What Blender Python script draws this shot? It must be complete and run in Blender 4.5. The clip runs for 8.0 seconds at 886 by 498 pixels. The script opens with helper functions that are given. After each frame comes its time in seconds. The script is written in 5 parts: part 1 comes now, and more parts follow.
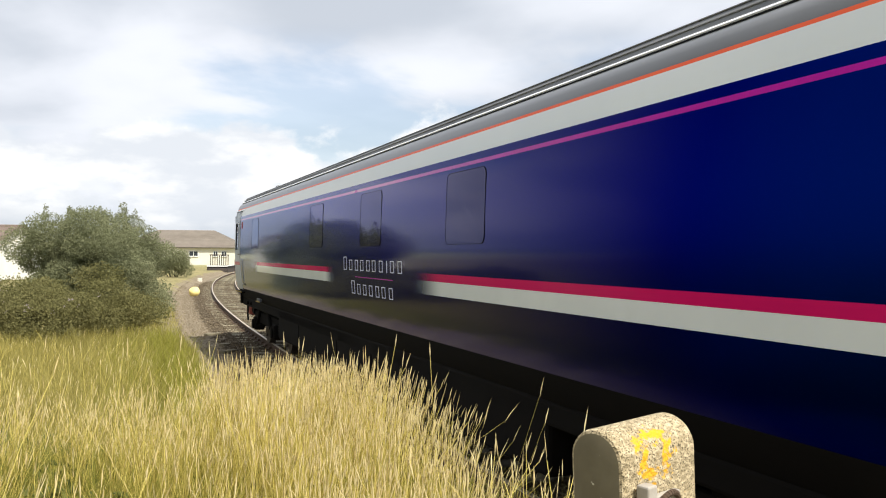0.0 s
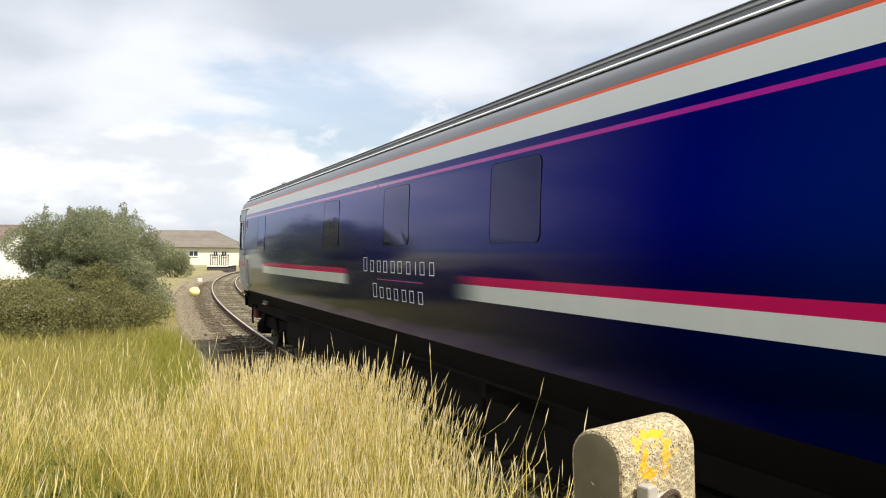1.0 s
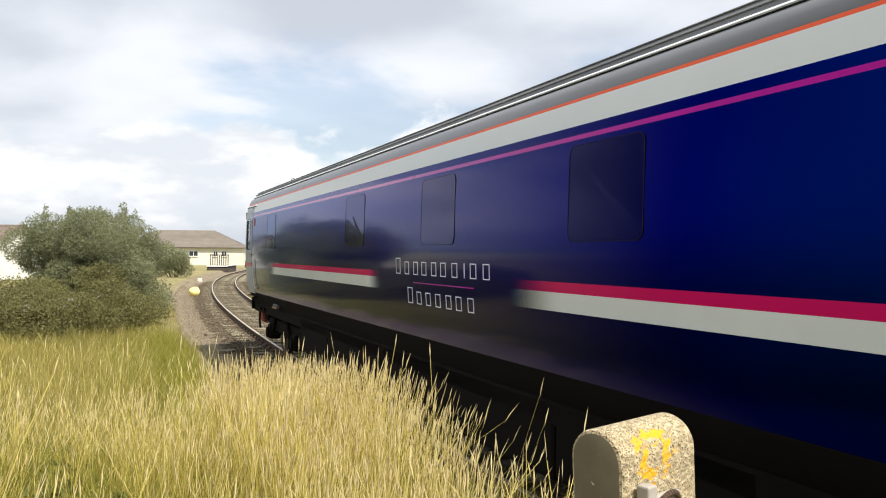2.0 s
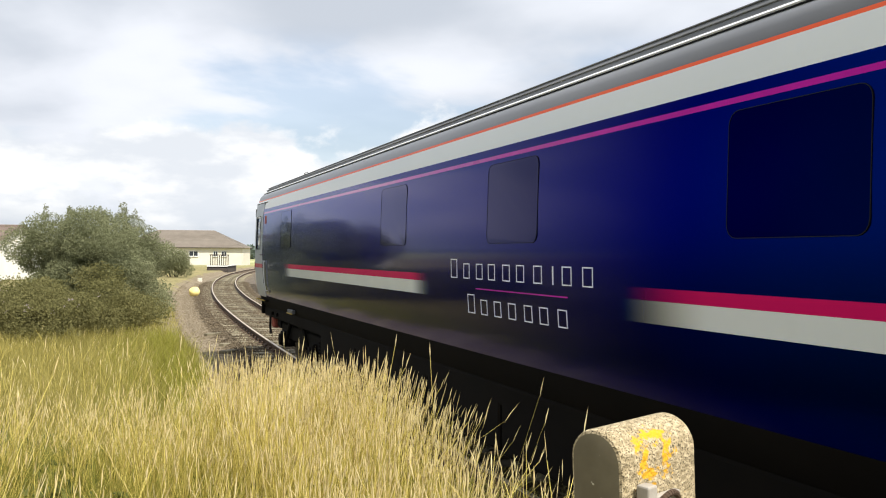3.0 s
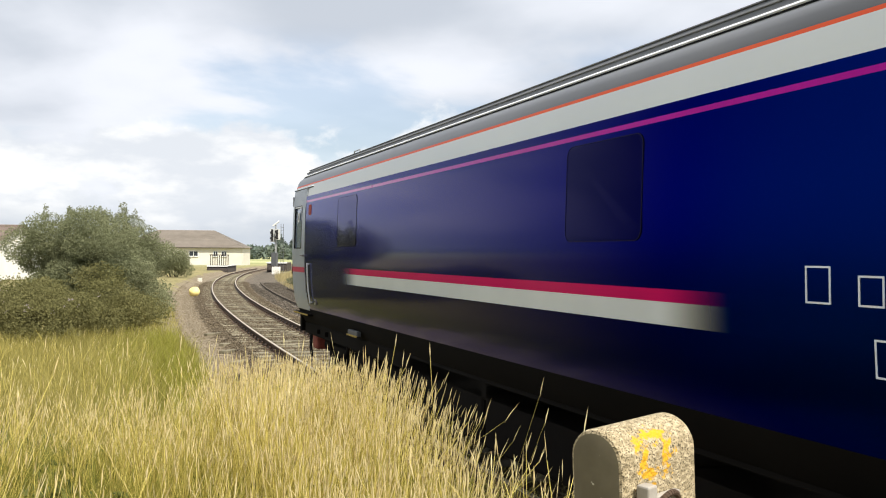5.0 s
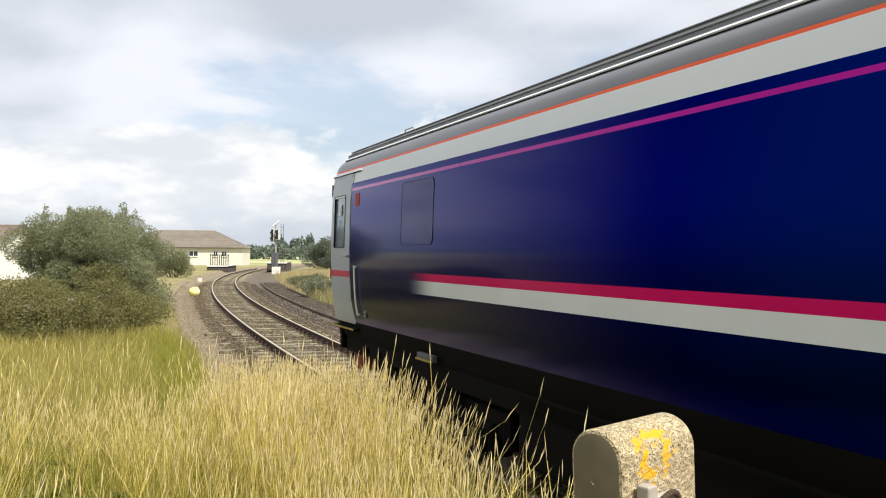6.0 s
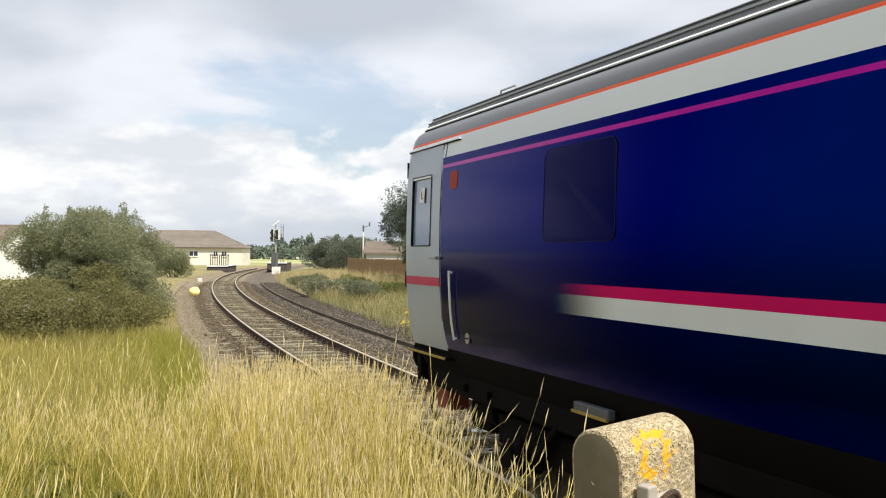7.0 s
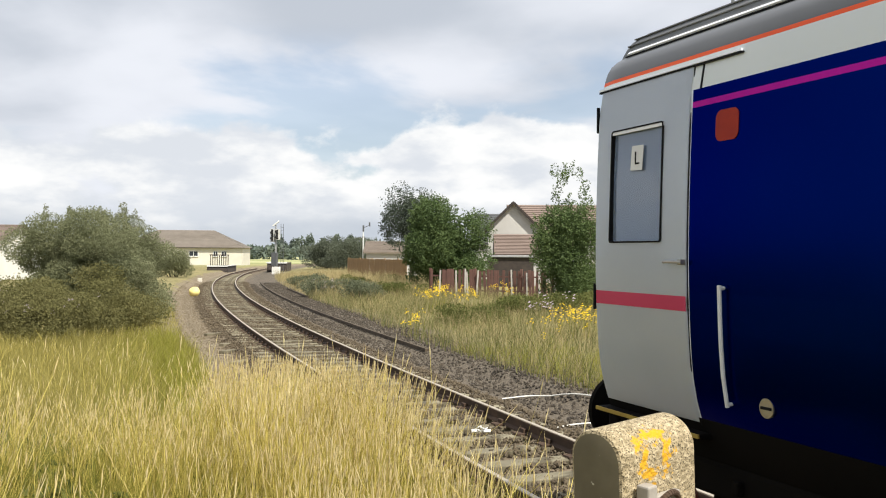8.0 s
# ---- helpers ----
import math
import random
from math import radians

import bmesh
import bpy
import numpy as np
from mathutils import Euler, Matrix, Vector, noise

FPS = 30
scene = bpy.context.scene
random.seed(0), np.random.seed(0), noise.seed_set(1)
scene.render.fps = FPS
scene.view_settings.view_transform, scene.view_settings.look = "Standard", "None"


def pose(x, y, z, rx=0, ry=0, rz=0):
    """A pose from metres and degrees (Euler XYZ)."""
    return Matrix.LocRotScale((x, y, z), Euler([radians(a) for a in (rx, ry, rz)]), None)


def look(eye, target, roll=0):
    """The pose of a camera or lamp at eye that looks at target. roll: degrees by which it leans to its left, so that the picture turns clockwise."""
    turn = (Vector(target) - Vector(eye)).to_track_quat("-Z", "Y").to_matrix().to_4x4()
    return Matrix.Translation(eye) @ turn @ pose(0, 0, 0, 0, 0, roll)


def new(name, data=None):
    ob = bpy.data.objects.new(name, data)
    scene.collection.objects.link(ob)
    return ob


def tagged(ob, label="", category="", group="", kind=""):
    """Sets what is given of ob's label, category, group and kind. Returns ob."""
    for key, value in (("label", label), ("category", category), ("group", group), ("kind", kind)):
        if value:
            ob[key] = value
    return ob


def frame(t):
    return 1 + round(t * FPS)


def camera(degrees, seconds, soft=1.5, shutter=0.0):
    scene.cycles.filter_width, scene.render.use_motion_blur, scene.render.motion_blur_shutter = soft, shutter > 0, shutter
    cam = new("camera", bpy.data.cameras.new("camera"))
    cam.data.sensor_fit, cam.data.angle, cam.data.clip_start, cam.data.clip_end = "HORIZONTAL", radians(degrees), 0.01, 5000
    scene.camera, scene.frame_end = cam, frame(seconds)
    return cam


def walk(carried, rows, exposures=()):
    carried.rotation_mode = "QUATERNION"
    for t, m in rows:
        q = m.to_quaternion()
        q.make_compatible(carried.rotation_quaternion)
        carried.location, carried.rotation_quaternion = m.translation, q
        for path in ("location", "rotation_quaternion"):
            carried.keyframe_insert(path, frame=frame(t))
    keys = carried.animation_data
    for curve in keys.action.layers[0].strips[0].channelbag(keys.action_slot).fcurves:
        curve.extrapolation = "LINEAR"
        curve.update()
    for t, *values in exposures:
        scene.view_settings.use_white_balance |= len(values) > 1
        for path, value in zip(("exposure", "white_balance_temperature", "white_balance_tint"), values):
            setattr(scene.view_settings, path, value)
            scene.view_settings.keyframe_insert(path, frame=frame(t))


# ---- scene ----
# ================= camera =================
EYE = 2.105                      # above the rail tops; x right, y ahead, z up from the rails
cam = camera(52.2, 8.0, soft=1.1)
walk(cam, [(0.0, look((0, 0, EYE), (0, 100, EYE + 0.60), 0.41)), (8.0, look((0, 0, EYE), (0, 100, EYE + 0.60), 0.41))],
     exposures=[(0.0, 0.06), (6.2, 0.0), (8.0, -0.10)])

# ================= sky, sun =================
SUN_AZ, SUN_EL = math.atan2(0.67, -0.75), radians(52)      # the sun stands behind the camera, to the right
SUN_DIR = Vector((math.sin(SUN_AZ) * math.cos(SUN_EL), math.cos(SUN_AZ) * math.cos(SUN_EL), math.sin(SUN_EL)))


def build_light():
    w = bpy.data.worlds.new("sky")
    scene.world = w
    w.use_nodes = True
    nt = w.node_tree
    nt.nodes.clear()
    N, L = nt.nodes.new, nt.links.new
    out, bg = N("ShaderNodeOutputWorld"), N("ShaderNodeBackground")
    sky = N("ShaderNodeTexSky")
    sky.sky_type = "NISHITA"
    sky.sun_disc = False
    sky.sun_elevation = SUN_EL
    sky.sun_rotation = SUN_AZ
    sky.air_density, sky.dust_density = 1.0, 1.5
    co = N("ShaderNodeTexCoord")
    sep = N("ShaderNodeSeparateXYZ")
    L(co.outputs["Generated"], sep.inputs[0])
    el = sep.outputs[2]

    def op(kind, a, c=None):
        n = N("ShaderNodeMath"); n.operation = kind
        for s, v in zip(n.inputs, (a, c)):
            if v is None:
                continue
            if isinstance(v, (int, float)):
                s.default_value = v
            else:
                L(v, s)
        return n.outputs[0]

    def rng(src, lo, hi, a=0.0, c=1.0):
        r = N("ShaderNodeMapRange"); r.interpolation_type = "SMOOTHSTEP"
        for k, v in ((1, lo), (2, hi), (3, a), (4, c)):
            r.inputs[k].default_value = v
        L(src, r.inputs[0])
        return r.outputs[0]

    def nz(vec, scale, detail, rough, dist=0.0):
        n = N("ShaderNodeTexNoise")
        for k, v in (("Scale", scale), ("Detail", detail), ("Roughness", rough), ("Distortion", dist)):
            n.inputs[k].default_value = v
        L(vec, n.inputs["Vector"])
        return n.outputs[0]

    def col(fac, a, c):
        x = N("ShaderNodeMix"); x.data_type = "RGBA"
        for sock, v in ((x.inputs[0], fac), (x.inputs[6], a), (x.inputs[7], c)):
            if isinstance(v, tuple):
                sock.default_value = (*v, 1)
            else:
                L(v, sock)
        return x.outputs[2]

    def shift(vec, at, scale=(1, 1, 1)):
        mp = N("ShaderNodeMapping")
        mp.inputs["Location"].default_value, mp.inputs["Scale"].default_value = at, scale
        L(vec, mp.inputs[0])
        return mp.outputs[0]
    # a high layer of soft cloud, seen as a flat sheet
    za = op("ADD", op("MAXIMUM", el, 0.0), 0.22)
    cmb = N("ShaderNodeCombineXYZ")
    L(op("DIVIDE", sep.outputs[0], za), cmb.inputs[0]); L(op("DIVIDE", sep.outputs[1], za), cmb.inputs[1])
    sheet = shift(cmb.outputs[0], (CLOUD_SEED, 4.4, 0.7))
    high = nz(sheet, 1.1, 6, 0.5, 0.3)
    body = nz(shift(sheet, (5.2, 1.1, 3.0)), 1.5, 5, 0.45, 0.2)
    blue = N("ShaderNodeVectorMath"); blue.operation = "SCALE"; blue.inputs[3].default_value = SKY_STRENGTH
    L(sky.outputs[0], blue.inputs[0])
    clear = blue.outputs[0]
    cloud = col(rng(body, 0.32, 0.66), (0.60, 0.65, 0.73), (0.92, 0.95, 1.02))
    cover = op("MAXIMUM", rng(high, 0.42, 0.54, 0.42, 1.0), rng(el, 0.17, 0.25))
    a = col(cover, clear, cloud)
    # heaps of bright cumulus low over the whole horizon
    heap = nz(shift(co.outputs["Generated"], (CLOUD_SEED, 1.7, 0.0), (1, 1, 1.5)), 6.5, 9, 0.55, 0.15)
    mass = op("ADD", heap, rng(el, 0.095, 0.195, 0.17, -0.24))
    white = col(rng(nz(shift(co.outputs["Generated"], (3, 9, CLOUD_SEED), (1, 1, 2.5)), 9.0, 6, 0.55), 0.36, 0.62), (0.80, 0.84, 0.90), (1.10, 1.10, 1.09))
    a = col(rng(mass, 0.46, 0.55), a, white)
    # grey-blue bases and haze towards the horizon
    low = op("ADD", el, op("MULTIPLY", op("SUBTRACT", body, 0.5), 0.05))
    a = col(rng(low, 0.062, 0.018, 0.0, 0.8), a, (0.58, 0.64, 0.72))
    L(a, bg.inputs[0])
    bg.inputs[1].default_value = CLOUD_LIGHT
    L(bg.outputs[0], out.inputs[0])
    lamp = bpy.data.lights.new("sun", "SUN")
    lamp.energy, lamp.angle, lamp.color = SUN_POWER, radians(0.6), (1.0, 0.95, 0.85)
    ob = new("sun", lamp)
    ob.matrix_world = look(SUN_DIR * 60, (0, 0, 0))


SKY_STRENGTH, CLOUD_LIGHT, SUN_POWER, CLOUD_SEED = 0.15, 1.0, 7.0, 2.3
build_light()

# ================= materials =================


def pm(name, c1, c2, scale=4.0, rough=0.7, bump=0.2, metal=0.0, fine=60.0, coord="Object", spots=None, coat=0.0, bump_dist=0.01, by_piece=0.0, trans=0.0, spec=0.5):
    """Two-scale noise paint: c1 to c2 by broad noise, a fine grain over it, relief from the grain."""
    m = bpy.data.materials.new(name)
    m.use_nodes = True
    nt = m.node_tree
    N, L = nt.nodes.new, nt.links.new
    b = nt.nodes["Principled BSDF"]
    co = N("ShaderNodeTexCoord")
    a = N("ShaderNodeTexNoise"); a.inputs["Scale"].default_value = scale; a.inputs["Detail"].default_value = 5
    f = N("ShaderNodeTexNoise"); f.inputs["Scale"].default_value = fine; f.inputs["Detail"].default_value = 3
    L(co.outputs[coord], a.inputs["Vector"]); L(co.outputs[coord], f.inputs["Vector"])
    s = N("ShaderNodeMath"); s.operation = "MULTIPLY_ADD"; s.inputs[1].default_value = 0.085
    L(f.outputs[0], s.inputs[0]); L(a.outputs[0], s.inputs[2])
    src = s.outputs[0]
    if by_piece:
        for node, sock in ((N("ShaderNodeObjectInfo"), "Random"), (N("ShaderNodeNewGeometry"), "Random Per Island")):
            q = N("ShaderNodeMath"); q.operation = "MULTIPLY_ADD"; q.inputs[1].default_value = by_piece
            L(node.outputs[sock], q.inputs[0]); L(src, q.inputs[2])
            src = q.outputs[0]
    r = N("ShaderNodeMapRange"); r.inputs[1].default_value, r.inputs[2].default_value = 0.45, 0.9 + 2 * by_piece
    L(src, r.inputs[0])
    mix = N("ShaderNodeMix"); mix.data_type = "RGBA"
    mix.inputs[6].default_value, mix.inputs[7].default_value = (*c1, 1), (*c2, 1)
    L(r.outputs[0], mix.inputs[0])
    col = mix.outputs[2]
    if spots:
        sc, lo, hi, c3 = spots
        v = N("ShaderNodeTexNoise"); v.inputs["Scale"].default_value = sc; v.inputs["Detail"].default_value = 4
        L(co.outputs[coord], v.inputs["Vector"])
        vr = N("ShaderNodeMapRange"); vr.inputs[1].default_value, vr.inputs[2].default_value = lo, hi
        L(v.outputs[0], vr.inputs[0])
        mx = N("ShaderNodeMix"); mx.data_type = "RGBA"; mx.inputs[7].default_value = (*c3, 1)
        L(vr.outputs[0], mx.inputs[0]); L(col, mx.inputs[6])
        col = mx.outputs[2]
    L(col, b.inputs["Base Color"])
    b.inputs["Metallic"].default_value = metal
    rr = N("ShaderNodeMapRange"); rr.inputs[3].default_value, rr.inputs[4].default_value = max(0.02, rough - 0.08), min(1, rough + 0.08)
    L(a.outputs[0], rr.inputs[0]); L(rr.outputs[0], b.inputs["Roughness"])
    b.inputs["Coat Weight"].default_value = coat
    b.inputs["Specular IOR Level"].default_value = spec
    if trans:
        tr = N("ShaderNodeBsdfTranslucent"); L(col, tr.inputs[0])
        ms = N("ShaderNodeMixShader"); ms.inputs[0].default_value = trans
        L(b.outputs[0], ms.inputs[1]); L(tr.outputs[0], ms.inputs[2])
        L(ms.outputs[0], nt.nodes["Material Output"].inputs[0])
    if bump:
        bp = N("ShaderNodeBump"); bp.inputs["Strength"].default_value = bump; bp.inputs["Distance"].default_value = bump_dist
        L(s.outputs[0], bp.inputs["Height"]); L(bp.outputs[0], b.inputs["Normal"])
    return m


def glossed(m, rough=0.08, start=0.41, gain=2.4):
    """Varnish over a paint: hardly any mirror image seen square on, a clear one at a slant."""
    nt = m.node_tree
    N, L = nt.nodes.new, nt.links.new
    b, out = nt.nodes["Principled BSDF"], nt.nodes["Material Output"]
    lw = N("ShaderNodeLayerWeight"); lw.inputs["Blend"].default_value = 0.5
    src = lw.outputs["Facing"]
    for kind, v in (("SUBTRACT", start), ("MAXIMUM", 0.0), ("POWER", 2.0), ("MULTIPLY", gain), ("MINIMUM", 0.7)):
        n = N("ShaderNodeMath"); n.operation = kind; n.inputs[1].default_value = v
        L(src, n.inputs[0])
        src = n.outputs[0]
    g = N("ShaderNodeBsdfGlossy"); g.inputs["Roughness"].default_value = rough
    if b.inputs["Normal"].links:
        L(b.inputs["Normal"].links[0].from_socket, g.inputs["Normal"])
    mix = N("ShaderNodeMixShader")
    L(src, mix.inputs[0]); L(b.outputs[0], mix.inputs[1]); L(g.outputs[0], mix.inputs[2])
    L(mix.outputs[0], out.inputs[0])
    return m


M = {}
M["navy"] = glossed(pm("navy_paint", (0.0003, 0.0066, 0.088), (0.0004, 0.0086, 0.104), 0.7, 0.24, 0.012, fine=3, spec=0.0, metal=0.9), gain=1.8)
M["navy"].node_tree.nodes["Principled BSDF"].inputs["Specular Tint"].default_value = (0.12, 0.26, 0.72, 1)
M["silver"] = pm("silver_paint", (0.72, 0.76, 0.81), (0.79, 0.83, 0.87), 1.2, 0.32, 0.02, metal=0.35, fine=30)
M["band_grey"] = pm("pale_grey_paint", (0.66, 0.70, 0.71), (0.73, 0.77, 0.77), 0.8, 0.4, 0.02, fine=25)
glossed(M["band_grey"], 0.15, 0.45, 1.0)
M["roof_grey"] = pm("roof_paint", (0.11, 0.112, 0.118), (0.17, 0.172, 0.178), 0.6, 0.38, 0.1, fine=20)
glossed(M["roof_grey"], 0.2, 0.45, 1.2)
M["roof_dark"] = pm("sooty_roof_paint", (0.12, 0.125, 0.13), (0.20, 0.205, 0.21), 0.7, 0.6, 0.2, fine=20)
M["orange"] = glossed(pm("orange_red_paint", (0.86, 0.11, 0.035), (0.92, 0.15, 0.05), 2, 0.5, 0.02, spec=0.2), 0.15, 0.5, 1.5)
M["pink"] = glossed(pm("magenta_paint", (0.42, 0.008, 0.29), (0.50, 0.012, 0.35), 2, 0.3, 0.02, spec=0.05))
M["red"] = pm("crimson_paint", (0.48, 0.012, 0.085), (0.55, 0.02, 0.10), 2, 0.3, 0.02)
M["white"] = pm("white_paint", (0.70, 0.71, 0.68), (0.78, 0.78, 0.75), 3, 0.4, 0.02)
M["white_strip"] = pm("aluminium_strip", (0.84, 0.86, 0.89), (0.92, 0.93, 0.95), 3, 0.3, 0.02)
M["letter"] = pm("silver_lettering", (0.72, 0.74, 0.78), (0.82, 0.84, 0.86), 9, 0.35, 0.0)
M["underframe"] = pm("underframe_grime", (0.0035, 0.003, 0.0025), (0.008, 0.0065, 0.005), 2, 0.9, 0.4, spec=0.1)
M["rubber"] = pm("black_rubber", (0.008, 0.008, 0.009), (0.014, 0.014, 0.015), 8, 0.6, 0.1, spec=0.1)
M["steel"] = pm("worn_steel", (0.35, 0.33, 0.30), (0.5, 0.48, 0.45), 6, 0.35, 0.1, metal=0.9)
M["rail_head"] = pm("polished_rail", (0.52, 0.45, 0.35), (0.64, 0.56, 0.45), 6, 0.45, 0.05, metal=0.5)
M["edge_rail"] = pm("dull_brown_iron", (0.055, 0.04, 0.026), (0.17, 0.13, 0.085), 5, 0.9, 0.5)
M["rust"] = pm("rusty_iron", (0.055, 0.032, 0.019), (0.12, 0.072, 0.042), 5, 0.85, 0.5)
M["coupler"] = pm("red_brown_coupler", (0.22, 0.04, 0.025), (0.32, 0.07, 0.04), 6, 0.7, 0.3)
M["sleeper"] = pm("weathered_sleeper", (0.085, 0.074, 0.046), (0.37, 0.325, 0.22), 2.5, 0.9, 0.8, fine=40, by_piece=0.25, spots=(5, 0.52, 0.62, (0.09, 0.075, 0.045)))
M["cess"] = pm("path_gravel", (0.085, 0.066, 0.04), (0.27, 0.215, 0.14), 3, 0.95, 0.5, fine=50, by_piece=0.3)
M["ballast"] = pm("ballast_stone", (0.034, 0.025, 0.015), (0.175, 0.135, 0.085), 3, 0.95, 0.5, fine=50, by_piece=0.3)
M["ash"] = pm("dark_ash_stone", (0.020, 0.016, 0.012), (0.19, 0.155, 0.115), 5, 0.95, 0.5, fine=60, by_piece=0.35)
M["concrete"] = pm("pebbly_concrete", (0.30, 0.24, 0.14), (0.72, 0.60, 0.40), 110, 0.95, 1.0, fine=320, spots=(360, 0.535, 0.61, (0.075, 0.058, 0.03)), bump_dist=0.006)
M["yellow"] = pm("yellow_plastic", (0.78, 0.64, 0.22), (0.86, 0.76, 0.38), 4, 0.6, 0.2)
M["yellow_line"] = pm("dirty_yellow_paint", (0.30, 0.20, 0.03), (0.45, 0.32, 0.05), 9, 0.7, 0.2)
M["lamp_orange"] = pm("orange_lens", (0.30, 0.024, 0.010), (0.37, 0.036, 0.015), 9, 0.5, 0.0, spec=0.15)
M["straw"] = pm("dry_grass", (0.26, 0.205, 0.022), (0.97, 0.81, 0.26), 2.0, 0.8, 0.0, by_piece=0.42, trans=0.3)
M["seed"] = pm("seed_heads", (0.58, 0.45, 0.18), (0.96, 0.88, 0.56), 3.0, 0.8, 0.0, by_piece=0.35, trans=0.35)
M["green_blade"] = pm("green_grass", (0.10, 0.108, 0.010), (0.40, 0.37, 0.05), 1.2, 0.7, 0.0, by_piece=0.42, trans=0.35)
M["fresh_blade"] = pm("fresh_grass", (0.17, 0.175, 0.018), (0.40, 0.375, 0.06), 1.2, 0.7, 0.0, by_piece=0.3, trans=0.4)
M["olive_blade"] = pm("olive_grass", (0.15, 0.135, 0.022), (0.50, 0.43, 0.13), 0.5, 0.8, 0.0, by_piece=0.3, trans=0.35)
M["leaf_thistle"] = pm("thistle_leaf", (0.125, 0.14, 0.085), (0.25, 0.265, 0.165), 0.9, 0.85, 0.0, by_piece=0.2, trans=0.35, spec=0.15)
M["leaf_ash"] = pm("ash_leaf", (0.045, 0.06, 0.045), (0.11, 0.135, 0.095), 0.7, 0.6, 0.0, by_piece=0.25, trans=0.2, spec=0.25)
M["leaf_bush"] = pm("bramble_leaf", (0.20, 0.215, 0.12), (0.35, 0.355, 0.21), 0.9, 0.85, 0.0, by_piece=0.15, trans=0.45, spec=0.15)
M["leaf_bramble"] = pm("dry_bramble_leaf", (0.15, 0.145, 0.055), (0.28, 0.26, 0.12), 0.9, 0.85, 0.0, by_piece=0.15, trans=0.45, spec=0.15)
M["leaf_weed"] = pm("weed_leaf", (0.09, 0.11, 0.03), (0.22, 0.22, 0.08), 0.9, 0.85, 0.0, by_piece=0.2, trans=0.4, spec=0.15)
M["leaf_tree"] = pm("tree_leaf", (0.065, 0.105, 0.035), (0.17, 0.225, 0.08), 0.7, 0.6, 0.0, by_piece=0.25, trans=0.3, spec=0.25)
# dark leaf lightened towards grey, with the haze of distance in the colour
M["leaf_dark"] = pm("hazed_dark_leaf", (0.075, 0.09, 0.06), (0.145, 0.165, 0.105), 0.7, 0.6, 0.0, by_piece=0.25, trans=0.15)
M["bark"] = pm("bark", (0.06, 0.05, 0.035), (0.15, 0.12, 0.09), 6, 0.95, 0.7)
M["meadow_dry"] = pm("meadow_straw", (0.25, 0.20, 0.09), (0.52, 0.44, 0.23), 0.5, 0.8, 0.0, by_piece=0.3, trans=0.3)
M["meadow_green"] = pm("meadow_green", (0.09, 0.11, 0.03), (0.24, 0.23, 0.07), 0.5, 0.8, 0.0, by_piece=0.3, trans=0.3)
M["petal_yellow"] = pm("ragwort_petal", (0.80, 0.55, 0.01), (0.9, 0.68, 0.03), 3, 0.7, 0.0, trans=0.3)
M["petal_pale"] = pm("thistle_down", (0.40, 0.33, 0.38), (0.60, 0.54, 0.56), 3, 0.8, 0.0, trans=0.3)
M["render_white"] = pm("white_render", (0.72, 0.71, 0.66), (0.82, 0.81, 0.77), 0.8, 0.9, 0.2)
M["cream"] = pm("cream_render", (0.48, 0.465, 0.44), (0.60, 0.585, 0.56), 0.8, 0.9, 0.2)
M["cream_warm"] = pm("warm_cream_render", (0.62, 0.585, 0.50), (0.74, 0.70, 0.61), 0.5, 0.9, 0.2)
M["slate_grey"] = pm("grey_brown_tiles", (0.15, 0.128, 0.105), (0.23, 0.198, 0.165), 0.9, 0.85, 0.4, by_piece=0.2)
M["slate_dark"] = pm("dark_grey_slates", (0.06, 0.062, 0.066), (0.11, 0.112, 0.115), 0.9, 0.8, 0.4, by_piece=0.2)
M["slate"] = pm("brown_grey_tiles", (0.20, 0.165, 0.135), (0.29, 0.245, 0.20), 0.9, 0.85, 0.4, by_piece=0.2)
M["red_tile"] = pm("red_brown_tiles", (0.156, 0.115, 0.095), (0.242, 0.184, 0.155), 0.9, 0.85, 0.4, by_piece=0.2)
M["brick"] = pm("brown_fence_boards", (0.24, 0.15, 0.075), (0.34, 0.22, 0.12), 1.2, 0.9, 0.3, by_piece=0.2)
M["timber_red"] = pm("red_brown_timber", (0.10, 0.048, 0.038), (0.19, 0.10, 0.08), 3, 0.85, 0.4, by_piece=0.25)
M["pale_timber"] = pm("bleached_timber", (0.50, 0.46, 0.42), (0.68, 0.64, 0.60), 5, 0.85, 0.3, by_piece=0.2)
M["dark_timber"] = pm("dark_stained_timber", (0.03, 0.022, 0.018), (0.06, 0.045, 0.035), 4, 0.7, 0.3)
# woods' green is paled and blued: distance haze put into the colour
M["far_green"] = pm("far_woods_hazed", (0.08, 0.105, 0.085), (0.15, 0.175, 0.125), 0.05, 0.95, 0.0, fine=0.6)
M["galv"] = pm("galvanised_steel", (0.36, 0.37, 0.38), (0.52, 0.53, 0.54), 9, 0.5, 0.1, metal=0.5)
M["signal_black"] = pm("signal_black", (0.012, 0.012, 0.013), (0.02, 0.02, 0.022), 9, 0.5, 0.1)
M["paper"] = pm("white_paper", (0.72, 0.72, 0.70), (0.8, 0.8, 0.78), 8, 0.9, 0.05)


def glass_mat(name, tint, rough=0.03, trans=0.6):
    m = bpy.data.materials.new(name)
    m.use_nodes = True
    b = m.node_tree.nodes["Principled BSDF"]
    b.inputs["Base Color"].default_value = (*tint, 1)
    b.inputs["Roughness"].default_value = rough
    b.inputs["IOR"].default_value = 1.5
    b.inputs["Transmission Weight"].default_value = trans
    return m


